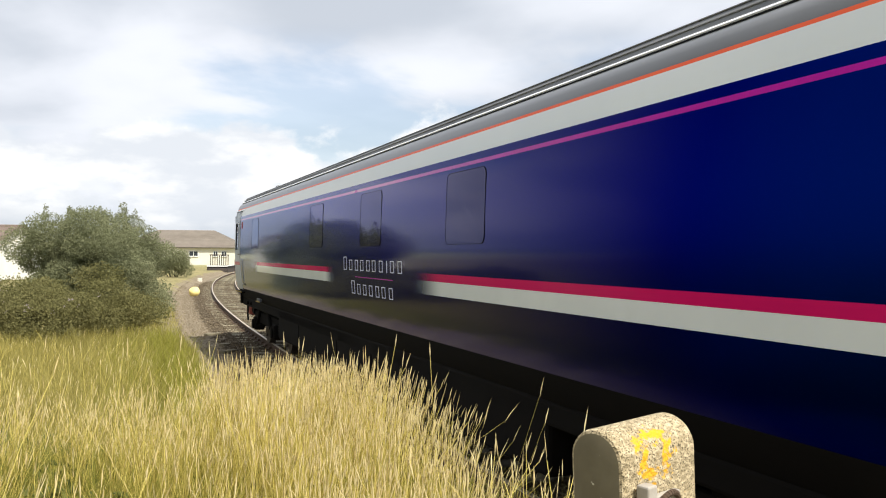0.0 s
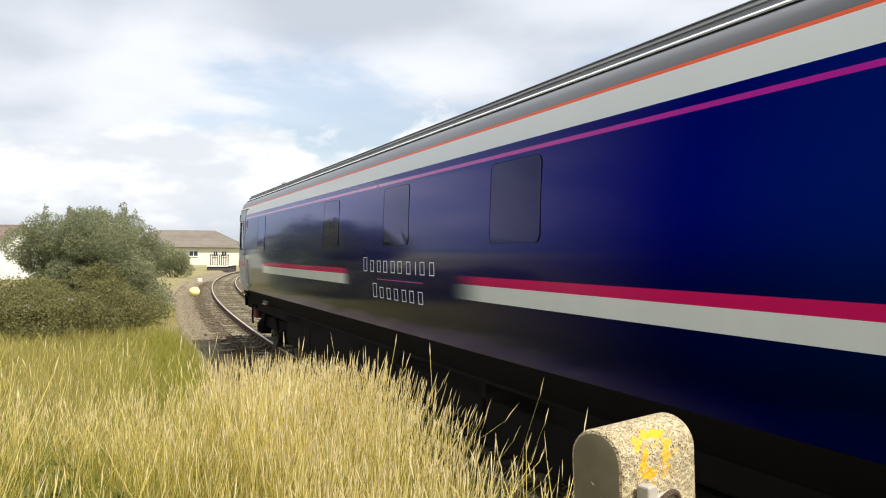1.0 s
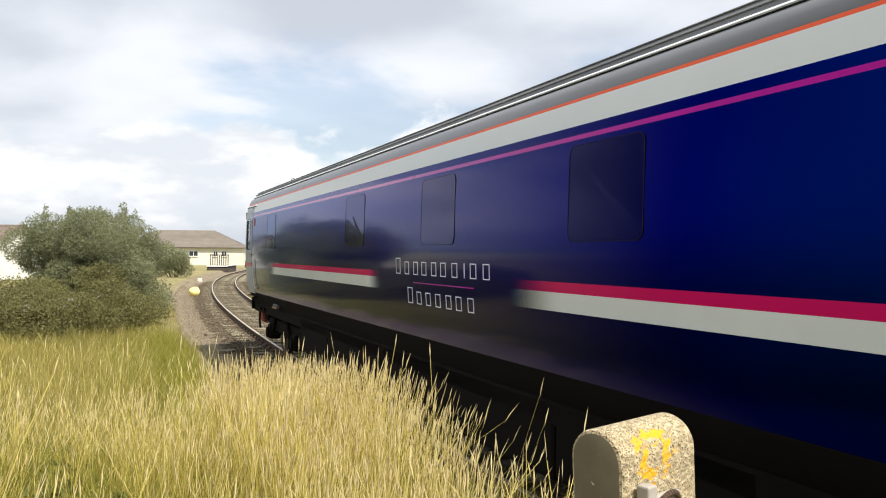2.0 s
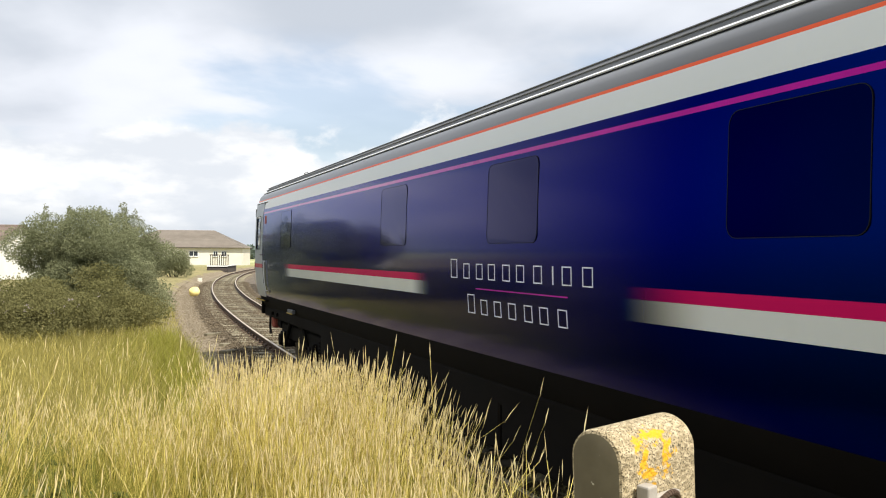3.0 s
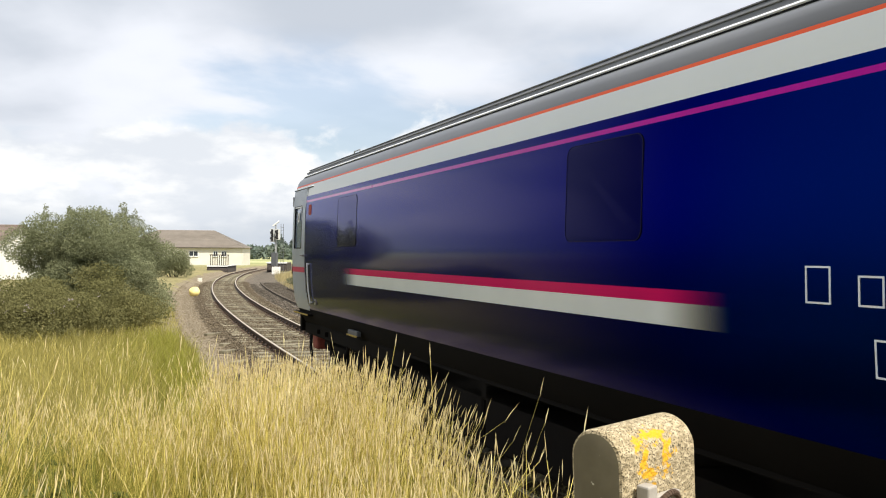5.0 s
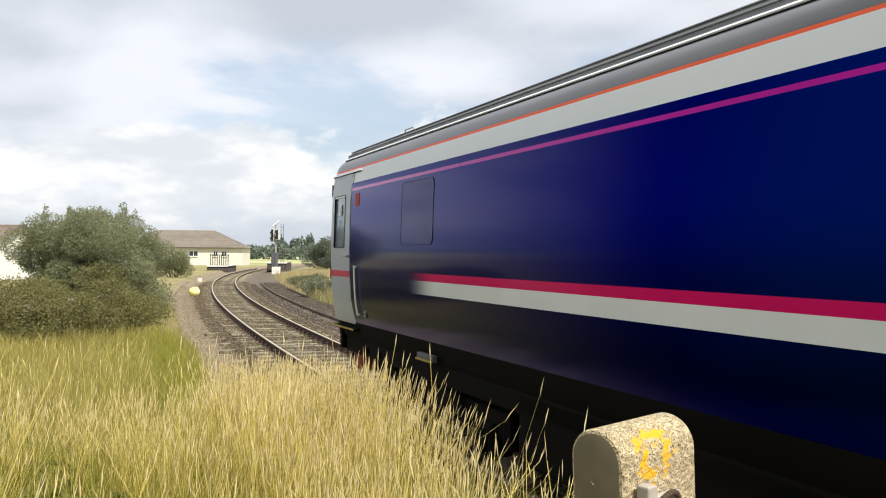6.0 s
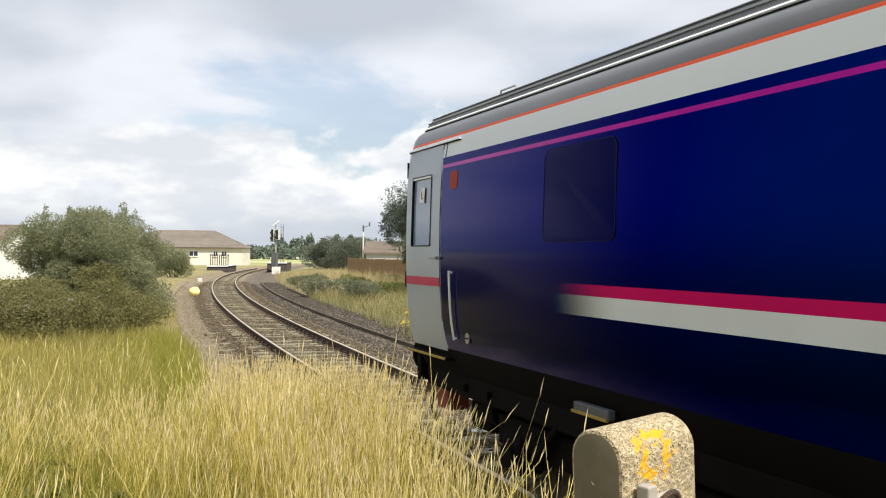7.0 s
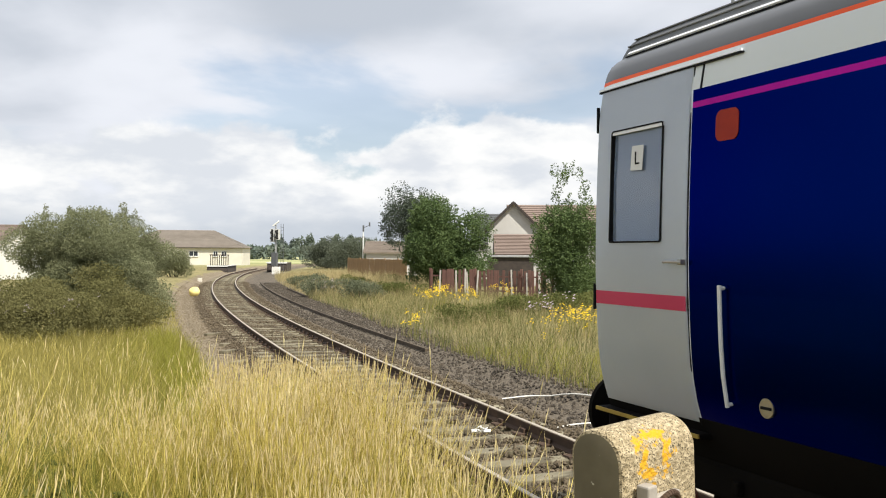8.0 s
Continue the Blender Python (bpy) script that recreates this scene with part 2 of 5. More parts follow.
M["dark_glass"] = glass_mat("tinted_glass", (0.0004, 0.0024, 0.026), 0.09, 0.0)
for sock, v in (("Specular IOR Level", 0.0), ("Metallic", 0.9), ("Specular Tint", (0.12, 0.26, 0.72, 1))):
    M["dark_glass"].node_tree.nodes["Principled BSDF"].inputs[sock].default_value = v
glossed(M["dark_glass"], 0.03, 0.41, 1.8)
M["door_glass"] = glass_mat("door_glass", (0.62, 0.74, 0.92), 0.03, 0.85)
M["house_glass"] = glass_mat("house_glass", (0.03, 0.035, 0.045), 0.05, 0.0)


def stripe_mat(name, c):
    """Navy paint with a stripe colour that fades in and out along the coach, as the livery does."""
    m = pm(name, c, tuple(min(1, v * 1.1) for v in c), 2, 0.10, 0.012, fine=3, spec=0.0)
    nt = m.node_tree
    N, L = nt.nodes.new, nt.links.new
    b = nt.nodes["Principled BSDF"]
    src = b.inputs["Base Color"].links[0].from_socket
    co, sep = N("ShaderNodeTexCoord"), N("ShaderNodeSeparateXYZ")
    L(co.outputs["Object"], sep.inputs[0])

    def ramp(a, c2, v0, v1):
        r = N("ShaderNodeMapRange"); r.interpolation_type = "SMOOTHSTEP"
        for i, v in ((1, a), (2, c2), (3, v0), (4, v1)):
            r.inputs[i].default_value = v
        L(sep.outputs[0], r.inputs[0])
        return r.outputs[0]
    mul = N("ShaderNodeMath"); mul.operation = "MULTIPLY"
    L(ramp(3.0, 3.9, 0, 1), mul.inputs[0]); L(ramp(10.3, 11.0, 1, 0), mul.inputs[1])
    add = N("ShaderNodeMath"); add.operation = "ADD"; add.use_clamp = True
    L(mul.outputs[0], add.inputs[0]); L(ramp(14.4, 15.4, 0, 1), add.inputs[1])
    mix = N("ShaderNodeMix"); mix.data_type = "RGBA"; mix.inputs[6].default_value = (0.0003, 0.0076, 0.096, 1)
    L(add.outputs[0], mix.inputs[0]); L(src, mix.inputs[7]); L(mix.outputs[2], b.inputs["Base Color"])
    for sock, v0, v1 in (("Metallic", 0.9, 0.0), ("Roughness", 0.24, 0.2)):
        r = N("ShaderNodeMapRange"); r.inputs[3].default_value, r.inputs[4].default_value = v0, v1
        L(add.outputs[0], r.inputs[0]); L(r.outputs[0], b.inputs[sock])
    b.inputs["Specular Tint"].default_value = (0.12, 0.26, 0.72, 1)
    return glossed(m, gain=1.8)


M["stripe_red"] = stripe_mat("crimson_stripe", (0.52, 0.010, 0.10))
M["stripe_white"] = stripe_mat("pale_stripe", (0.62, 0.65, 0.62))

# ================= mesh helpers =================


def part(name, bm, material, parent=None, label="", m=None):
    me = bpy.data.meshes.new(name)
    bm.to_mesh(me)
    bm.free()
    return part_mesh(name, me, material, parent, label, m)


def part_mesh(name, me, material, parent=None, label="", m=None):
    for k in (material if isinstance(material, (list, tuple)) else [material]):
        me.materials.append(k)
    ob = new(name, me)
    if parent is not None:
        ob.parent = parent
    if m is not None:
        ob.matrix_basis = m
    if label:
        ob["label"] = label
    return ob


def smooth(ob, angle=35):
    me = ob.data
    me.shade_smooth()
    me.set_sharp_from_angle(angle=radians(angle))
    return ob


def box_bm(size, at=(0, 0, 0), bevel=0.0, bm=None, rot=None):
    b = bm or bmesh.new()
    r = bmesh.ops.create_cube(b, size=1.0)
    vs = r["verts"]
    mt = Matrix.Translation(at) @ (rot.to_4x4() if rot is not None else Matrix()) @ Matrix.Diagonal((*size, 1))
    bmesh.ops.transform(b, matrix=mt, verts=vs)
    if bevel:
        es = {e for v in vs for e in v.link_edges}
        bmesh.ops.bevel(b, geom=list(es), offset=bevel, segments=2, affect="EDGES", profile=0.5)
    return b


def cyl_bm(r1, r2, a, c, seg=12, bm=None):
    """A tapered round bar from a to c."""
    b = bm or bmesh.new()
    a, c = Vector(a), Vector(c)
    d = c - a
    q = d.to_track_quat("Z", "Y").to_matrix().to_4x4()
    bmesh.ops.create_cone(b, cap_ends=True, segments=seg, radius1=r1, radius2=r2, depth=d.length, matrix=Matrix.Translation((a + c) / 2) @ q)
    return b


def thing(name, label, category, m=None, group="", kind=""):
    ob = new(name)
    ob.empty_display_size = 0.2
    if m is not None:
        ob.matrix_basis = m
    return tagged(ob, label, category, group, kind)


# ================= the line of the track =================
TC, TR = Vector((408.872, 162.341)), 435.552      # centre and radius of the curve
T0, THEAD = Vector((0.910, 9.788)), radians(-20.503)


def on_track(s, d=0.0):
    """The place s metres along the track from T0 and d metres to its right, and the heading away from the camera."""
    th = THEAD + s / TR
    x = TC.x - (TR - d) * math.cos(th)
    y = TC.y + (TR - d) * math.sin(th)
    return Vector((x, y)), th


def side_of(x, y):
    """Metres to the right of the track's centre line."""
    return TR - math.hypot(x - TC.x, y - TC.y)


def ease(a, b, v):
    t = min(1.0, max(0.0, (v - a) / (b - a)))
    return t * t * (3 - 2 * t)


def ground_z(x, y):
    d = side_of(x, y)
    far = ease(140, 420, math.hypot(x, y))
    if d < 0:
        bank = 0.60 - 0.55 * ease(4.2, 9.5, y)
        z = -0.24 + (bank + 0.24) * ease(2.3, 2.95, -d)
    else:
        z = -0.24 + 0.12 * ease(2.4, 2.7, d) + 0.30 * ease(4.0, 10.0, d)
    z += 0.05 * ease(3.4, 6, abs(d)) * noise.noise((x * 0.35, y * 0.35, 0.0))
    z += 0.015 * noise.noise((x * 2.1, y * 2.1, 3.0))
    return z * (1 - far) + far * (-0.4 + 1.2 * noise.noise((x * 0.004, y * 0.004, 5.0)))


def build_ground():
    xs = [0.0]
    while xs[-1] < 3200:
        xs.append(xs[-1] + max(0.22, 0.06 * xs[-1] - 0.3))
    ys = [0.0]
    while ys[-1] < 3600:
        ys.append(ys[-1] + max(0.24, 0.028 * ys[-1] - 0.15))
    gx = [-v for v in xs[:0:-1]] + xs
    gy = [-v for v in xs[:0:-1]] + ys
    verts, faces = [], []
    for y in gy:
        for x in gx:
            # columns lean with the track near by
            xx = x - 0.36 * min(max(y, -20), 60)
            verts.append((xx, y, ground_z(xx, y)))
    w = len(gx)
    for j in range(len(gy) - 1):
        for i in range(w - 1):
            faces.append((j * w + i, j * w + i + 1, (j + 1) * w + i + 1, (j + 1) * w + i))
    me = bpy.data.meshes.new("ground")
    me.from_pydata(verts, [], faces)
    me.shade_smooth()
    m = bpy.data.materials.new("earth_grass_and_cinders")
    m.use_nodes = True
    nt = m.node_tree
    N, L = nt.nodes.new, nt.links.new
    b = nt.nodes["Principled BSDF"]
    co = N("ShaderNodeTexCoord")
    sub = N("ShaderNodeVectorMath"); sub.operation = "SUBTRACT"; sub.inputs[1].default_value = (TC.x, TC.y, 0)
    L(co.outputs["Object"], sub.inputs[0])
    flat = N("ShaderNodeVectorMath"); flat.operation = "MULTIPLY"; flat.inputs[1].default_value = (1, 1, 0)
    L(sub.outputs[0], flat.inputs[0])
    ln = N("ShaderNodeVectorMath"); ln.operation = "LENGTH"
    L(flat.outputs[0], ln.inputs[0])
    d = N("ShaderNodeMath"); d.operation = "SUBTRACT"; d.inputs[0].default_value = TR
    L(ln.outputs["Value"], d.inputs[1])

    def nz(scale, detail=5):
        n = N("ShaderNodeTexNoise"); n.inputs["Scale"].default_value = scale; n.inputs["Detail"].default_value = detail
        L(co.outputs["Object"], n.inputs["Vector"])
        return n.outputs[0]

    def mixc(fac, a, c):
        x = N("ShaderNodeMix"); x.data_type = "RGBA"
        for sock, v in ((x.inputs[0], fac), (x.inputs[6], a), (x.inputs[7], c)):
            if isinstance(v, tuple):
                sock.default_value = (*v, 1)
            else:
                L(v, sock)
        return x.outputs[2]

    def rng(src, lo, hi, a=0.0, c=1.0):
        r = N("ShaderNodeMapRange")
        for i, v in ((1, lo), (2, hi), (3, a), (4, c)):
            r.inputs[i].default_value = v
        L(src, r.inputs[0])
        return r.outputs[0]
    edge = N("ShaderNodeMath"); edge.operation = "MULTIPLY_ADD"; edge.inputs[1].default_value = 1.0
    L(rng(nz(0.9), 0.3, 0.7, -0.45, 0.45), edge.inputs[0]); L(d.outputs[0], edge.inputs[2])
    cinder = mixc(rng(nz(22, 3), 0.35, 0.7), (0.12, 0.092, 0.056), (0.26, 0.21, 0.14))
    cinder = mixc(rng(nz(1.1), 0.5, 0.72), cinder, (0.26, 0.215, 0.145))
    cinder = mixc(rng(d.outputs[0], -1.9, -1.4), cinder, mixc(rng(nz(24, 3), 0.35, 0.7), (0.085, 0.064, 0.04), (0.23, 0.18, 0.12)))
    ash = mixc(rng(nz(30, 3), 0.4, 0.72), (0.06, 0.047, 0.033), (0.20, 0.165, 0.12))
    cinder = mixc(rng(edge.outputs[0], 1.2, 1.9), cinder, ash)
    grass = mixc(rng(nz(0.5), 0.35, 0.65), (0.10, 0.105, 0.03), (0.25, 0.21, 0.085))
    grass = mixc(rng(nz(14, 3), 0.4, 0.75), grass, (0.31, 0.25, 0.11))
    field = mixc(rng(nz(0.012, 3), 0.4, 0.6), (0.26, 0.28, 0.11), (0.48, 0.46, 0.24))
    y = N("ShaderNodeSeparateXYZ"); L(co.outputs["Object"], y.inputs[0])
    grass = mixc(rng(y.outputs[1], 120, 200), grass, field)
    inside = N("ShaderNodeMath"); inside.operation = "MULTIPLY"
    L(rng(edge.outputs[0], -3.1, -2.8), inside.inputs[0]); L(rng(edge.outputs[0], 5.0, 3.8), inside.inputs[1])
    L(mixc(inside.outputs[0], grass, cinder), b.inputs["Base Color"])
    b.inputs["Roughness"].default_value = 0.95
    bp = N("ShaderNodeBump"); bp.inputs["Strength"].default_value = 0.7; bp.inputs["Distance"].default_value = 0.04
    L(nz(26, 4), bp.inputs["Height"]); L(bp.outputs[0], b.inputs["Normal"])
    ob = part_mesh("ground", me, m)
    tagged(ob, "grassy bank with a cinder path beside the line", "ground", kind="structure")


def sweep(name, section, d, s0, s1, step, material, z=0.0, parent=None, label=""):
    """A bar of the given section (offset to the right, height) that follows the track."""
    n = int((s1 - s0) / step) + 1
    verts, faces = [], []
    k = len(section)
    for i in range(n + 1):
        s = s0 + (s1 - s0) * i / n
        for o, h in section:
            p, _ = on_track(s, d + o)
            verts.append((p.x, p.y, z + h))
    for i in range(n):
        for j in range(k):
            a, c = i * k + j, i * k + (j + 1) % k
            faces.append((a, a + k, c + k, c))
    faces.append(tuple(range(k)))
    faces.append(tuple(range(n * k + k - 1, n * k - 1, -1)))
    me = bpy.data.meshes.new(name)
    me.from_pydata(verts, [], faces)
    return part_mesh(name, me, material, parent, label)


def build_track():
    t = thing("railway_track", "curved single railway track with weathered sleepers and shiny rails", "railway track", kind="structure")
    web = [(-0.07, -0.155), (0.07, -0.155), (0.07, -0.14), (0.012, -0.12), (0.012, -0.045), (0.034, -0.035), (0.034, -0.012), (-0.034, -0.012), (-0.034, -0.035), (-0.012, -0.045), (-0.012, -0.12), (-0.07, -0.14)]
    head = [(-0.027, -0.012), (0.027, -0.012), (0.027, -0.003), (0.022, 0.0), (-0.022, 0.0), (-0.027, -0.003)]
    for d in (-0.752, 0.752):
        r = sweep("rail", web, d, -30, 120, 1.5, M["rust"], parent=t, label="rust-brown steel rail")
        sweep("rail_head", head, d, -30, 120, 1.5, M["rail_head"], parent=r, label="polished running surface")
    rnd = random.Random(4)
    bm = box_bm((2.6, 0.25, 0.13), bevel=0.012)
    me = bpy.data.meshes.new("sleeper")
    bm.to_mesh(me)
    bm.free()
    me.materials.append(M["sleeper"])
    s = -25.0
    while s < 90:
        p, th = on_track(s)
        o = new("sleeper", me)
        o.parent = t
        o.matrix_basis = pose(p.x, p.y, -0.225 + rnd.uniform(-0.012, 0.008), 0, rnd.uniform(-0.4, 0.4), -math.degrees(th) + rnd.uniform(-0.8, 0.8))
        s += 0.68
    # chairs that hold the rails
    bm = box_bm((0.36, 0.15, 0.03), (0, 0, 0), 0.006)
    box_bm((0.05, 0.12, 0.07), (0.06, 0, 0.03), 0.006, bm)
    box_bm((0.05, 0.12, 0.07), (-0.06, 0, 0.03), 0.006, bm)
    ch = bpy.data.meshes.new("rail_chair")
    bm.to_mesh(ch)
    bm.free()
    ch.materials.append(M["rust"])
    s = -25.0
    while s < 34:
        for d in (-0.752, 0.752):
            p, th = on_track(s, d)
            o = new("rail_chair", ch)
            o.parent = t
            o.matrix_basis = pose(p.x, p.y, -0.15, 0, 0, -math.degrees(th))
        s += 0.68


def stones(name, n, s0, s1, d0, d1, size, zf, seed, label, near=1.0, material="ballast"):
    """Loose stones: many small crushed lumps in one mesh."""
    rg = np.random.default_rng(seed)
    base = np.array([(1, 0, 0), (-1, 0, 0), (0, 1, 0), (0, -1, 0), (0, 0, 1), (0, 0, -1)], float)
    tri = [(0, 2, 4), (2, 1, 4), (1, 3, 4), (3, 0, 4), (2, 0, 5), (1, 2, 5), (3, 1, 5), (0, 3, 5)]
    verts, faces = [], []
    for i in range(n):
        s = s0 + (s1 - s0) * rg.random() ** near
        d = rg.uniform(d0, d1)
        p, _ = on_track(s, d)
        z = zf(d, p)
        r = size * rg.uniform(0.55, 1.3)
        v = base * rg.uniform(0.6, 1.25, (6, 3)) * r * np.array([1, 1, 0.7])
        q = np.array(Euler(rg.uniform(0, 6.28, 3)).to_matrix())
        v = v @ q.T + np.array([p.x, p.y, z])
        k = len(verts)
        verts += v.tolist()
        faces += [tuple(k + j for j in f) for f in tri]
    me = bpy.data.meshes.new(name)
    me.from_pydata(verts, [], faces)
    ob = part_mesh(name, me, M[material])
    tagged(ob, label, "gravel", kind="stuff")


def build_ballast():
    def bed(d, p):
        a = abs(d)
        if a > 0.95:
            return -0.165 + 0.02 * noise.noise((p.x * 3, p.y * 3, 0)) - 0.10 * ease(1.35, 1.9, a)
        return -0.176 + 0.045 * noise.noise((p.x * 0.9, p.y * 0.9, 2.0))
    stones("ballast", 64000, -20, 64, -1.9, 2.6, 0.034, bed, 5, "brown and grey crushed stone between the sleepers", 1.6)

    def shoulder(d, p):
        return ground_z(p.x, p.y) + 0.01
    stones("cess_gravel", 15000, -18, 62, -2.7, -1.6, 0.015, shoulder, 6, "fine grey gravel on the path beside the rails", 1.4, "cess")
    stones("shoulder_gravel", 24000, -18, 60, 1.8, 4.0, 0.034, shoulder, 7, "dark loose stones on the far shoulder", 1.5, "ash")


# ================= the sleeping coach =================
COACH_LEN = 22.5
PROFILE = [(0.98, 1.13), (1.02, 1.16), (1.10, 1.205), (1.17, 1.236), (1.24, 1.262), (1.33, 1.291), (1.45, 1.316), (1.57, 1.330), (1.705, 1.340), (1.84, 1.346), (1.915, 1.349), (2.05, 1.352), (2.19, 1.352), (2.40, 1.350), (2.62, 1.344), (2.85, 1.335),
           (2.893, 1.333), (2.925, 1.331), (2.99, 1.328), (3.125, 1.305), (3.165, 1.298), (3.188, 1.293), (3.25, 1.272), (3.295, 1.242), (3.33, 1.200), (3.35, 1.165),
           (3.375, 1.152), (3.43, 1.12), (3.475, 1.082), (3.512, 1.00), (3.56, 0.88), (3.625, 0.68), (3.68, 0.45), (3.71, 0.20), (3.72, 0.0)]


def body_y(z):
    for (z0, y0), (z1, y1) in zip(PROFILE, PROFILE[1:]):
        if z0 <= z <= z1:
            return y0 + (y1 - y0) * (z - z0) / (z1 - z0)
    return PROFILE[0][1] if z < PROFILE[0][0] else PROFILE[-1][1]


def side_patch(a0, a1, z0, z1, off, thick, side=-1, cuts=6, r=0.0):
    """A curved panel that lies on the coach's side; r rounds its corners."""
    bm = bmesh.new()
    pts = []
    if r > 0:
        for cx, cz, s in ((a1 - r, z1 - r, 0), (a0 + r, z1 - r, 90), (a0 + r, z0 + r, 180), (a1 - r, z0 + r, 270)):
            for k in range(5):
                t = radians(s + 22.5 * k)
                pts.append((cx + r * math.cos(t), cz + r * math.sin(t)))
    else:
        zs = [z0 + (z1 - z0) * i / cuts for i in range(cuts + 1)]
        pts = [(a1, z) for z in zs] + [(a0, z) for z in zs[::-1]]
    outer = [bm.verts.new((a, side * (body_y(z) + off), z)) for a, z in pts]
    inner = [bm.verts.new((a, side * (body_y(z) + off - thick), z)) for a, z in pts]
    n = len(pts)
    if r > 0:
        bm.faces.new(outer)
        bm.faces.new(inner[::-1])
    else:
        h = n // 2
        for i in range(h - 1):
            bm.faces.new((outer[i], outer[i + 1], outer[n - 2 - i], outer[n - 1 - i]))
            bm.faces.new((inner[n - 1 - i], inner[n - 2 - i], inner[i + 1], inner[i]))
    for i in range(n):
        bm.faces.new((outer[i], inner[i], inner[(i + 1) % n], outer[(i + 1) % n]))
    bmesh.ops.recalc_face_normals(bm, faces=bm.faces)
    return bm


def ring_patch(a0, a1, z0, z1, wdt, off, thick, r):
    """A rounded frame round an opening in the coach's side."""
    bm = bmesh.new()

    def loop(e, o):
        out = []
        rr = max(0.002, r + e)
        for cx, cz, s in ((a1 + e - rr, z1 + e - rr, 0), (a0 - e + rr, z1 + e - rr, 90), (a0 - e + rr, z0 - e + rr, 180), (a1 + e - rr, z0 - e + rr, 270)):
            for k in range(5):
                t = radians(s + 22.5 * k)
                a, z = cx + rr * math.cos(t), cz + rr * math.sin(t)
                out.append(bm.verts.new((a, -(body_y(z) + o), z)))
        return out
    ls = [loop(wdt, off - thick), loop(wdt, off), loop(0, off), loop(0, off - thick)]
    n = len(ls[0])
    for p, q in zip(ls, ls[1:]):
        for i in range(n):
            bm.faces.new((p[i], q[i], q[(i + 1) % n], p[(i + 1) % n]))
    bmesh.ops.recalc_face_normals(bm, faces=bm.faces)
    return bm


DOOR_WIN = (0.20, 0.70, 2.19, 2.85)
WINDOWS = (2.92, 9.24, 12.35, 15.47)


def build_coach():
    coach = thing("sleeping_coach", "navy sleeping coach with white and crimson stripes on the rails", "train coach")
    # ---- shell: a loft of the section, open at the door's window
    mats = [M["navy"], M["silver"], M["band_grey"], M["orange"], M["roof_grey"], M["roof_dark"], M["pink"], M["stripe_red"], M["stripe_white"], M["underframe"]]
    stops = [0.0, 0.06, 0.12, DOOR_WIN[0], DOOR_WIN[1], 0.942, 1.6, 3.0] + [3.0 + i * 1.5 for i in range(1, 13)] + [COACH_LEN - 0.96, COACH_LEN - 0.1, COACH_LEN]
    bm = bmesh.new()
    full = [(-y, z) for z, y in PROFILE] + [(y, z) for z, y in PROFILE[-2::-1]]
    rows = []
    for a in stops:
        e = max(0.0, 0.12 - min(a, COACH_LEN - a)) / 0.12
        row = []
        for y, z in full:
            top = max(0.0, z - 3.2)
            row.append(bm.verts.new((a, y * (1 - 0.012 * e), z - 0.10 * max(0.0, top - 0.2) * e ** 1.5)))
        rows.append(row)

    def pick(a, z, y):
        if z > 3.355:
            return 5
        if z > 3.188:
            return 4
        if z > 3.165:
            return 3
        if z > 2.99:
            return 2
        if a < 0.942 or a > COACH_LEN - 0.96:
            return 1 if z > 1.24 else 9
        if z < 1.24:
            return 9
        if 2.893 < z < 2.925:
            return 6
        if 1.84 < z < 1.915:
            return 7
        if 1.705 < z < 1.84:
            return 8
        return 0
    for i in range(len(stops) - 1):
        for j in range(len(full) - 1):
            am = (stops[i] + stops[i + 1]) / 2
            zm, ym = (full[j][1] + full[j + 1][1]) / 2, (full[j][0] + full[j + 1][0]) / 2
            if DOOR_WIN[0] < am < DOOR_WIN[1] and DOOR_WIN[2] < zm < DOOR_WIN[3]:
                continue
            f = bm.faces.new((rows[i][j], rows[i + 1][j], rows[i + 1][j + 1], rows[i][j + 1]))
            f.material_index = pick(am, zm, ym)
    for row in (rows[0], rows[-1]):
        f = bm.faces.new(row)
        f.material_index = 1
    for i in range(len(stops) - 1):
        f = bm.faces.new((rows[i][0], rows[i][-1], rows[i + 1][-1], rows[i + 1][0]))
        f.material_index = 9
    bmesh.ops.recalc_face_normals(bm, faces=bm.faces)
    smooth(part("body", bm, mats, coach), 30)

    # ---- slam door with its window, beside the rear corner
    bm = bmesh.new()
    zs = [1.215, 1.28, 1.34, 1.42, 1.6, 1.8, 2.0, DOOR_WIN[2], 2.35, 2.52, 2.69, DOOR_WIN[3], 2.95, 3.118]
    as_ = [0.035, DOOR_WIN[0], DOOR_WIN[1], 0.925]
    g = [[bm.verts.new((a, -(body_y(z) + 0.007), z)) for z in zs] for a in as_]
    for i in range(3):
        for j in range(len(zs) - 1):
            if i == 1 and 7 <= j <= 10:
                continue
            bm.faces.new((g[i][j], g[i + 1][j], g[i + 1][j + 1], g[i][j + 1]))
    bmesh.ops.solidify(bm, geom=bm.faces[:], thickness=0.03)
    bmesh.ops.recalc_face_normals(bm, faces=bm.faces)
    door = smooth(part("door", bm, M["silver"], coach, "silver slam door with a crimson band"), 30)
    part("door_band", side_patch(0.04, 0.92, 1.81, 1.89, 0.0095, 0.004), M["red"], door, "crimson painted band")
    part("window_frame", ring_patch(*DOOR_WIN, 0.009, 0.016, 0.03, 0.012), M["rubber"], door, "thin black rubber window seal")
    z = DOOR_WIN
    part("top_bead", side_patch(z[0] - 0.01, z[1] + 0.01, z[3] - 0.018, z[3], 0.012, 0.012, cuts=1), M["white_strip"], door, "pale metal window bead")
    ob = part("window_pane", side_patch(z[0] + 0.002, z[1] - 0.002, z[2] + 0.002, z[3] - 0.002, -0.008, 0.006), M["door_glass"], door, "lowered clear glass window")
    ob.visible_shadow = False
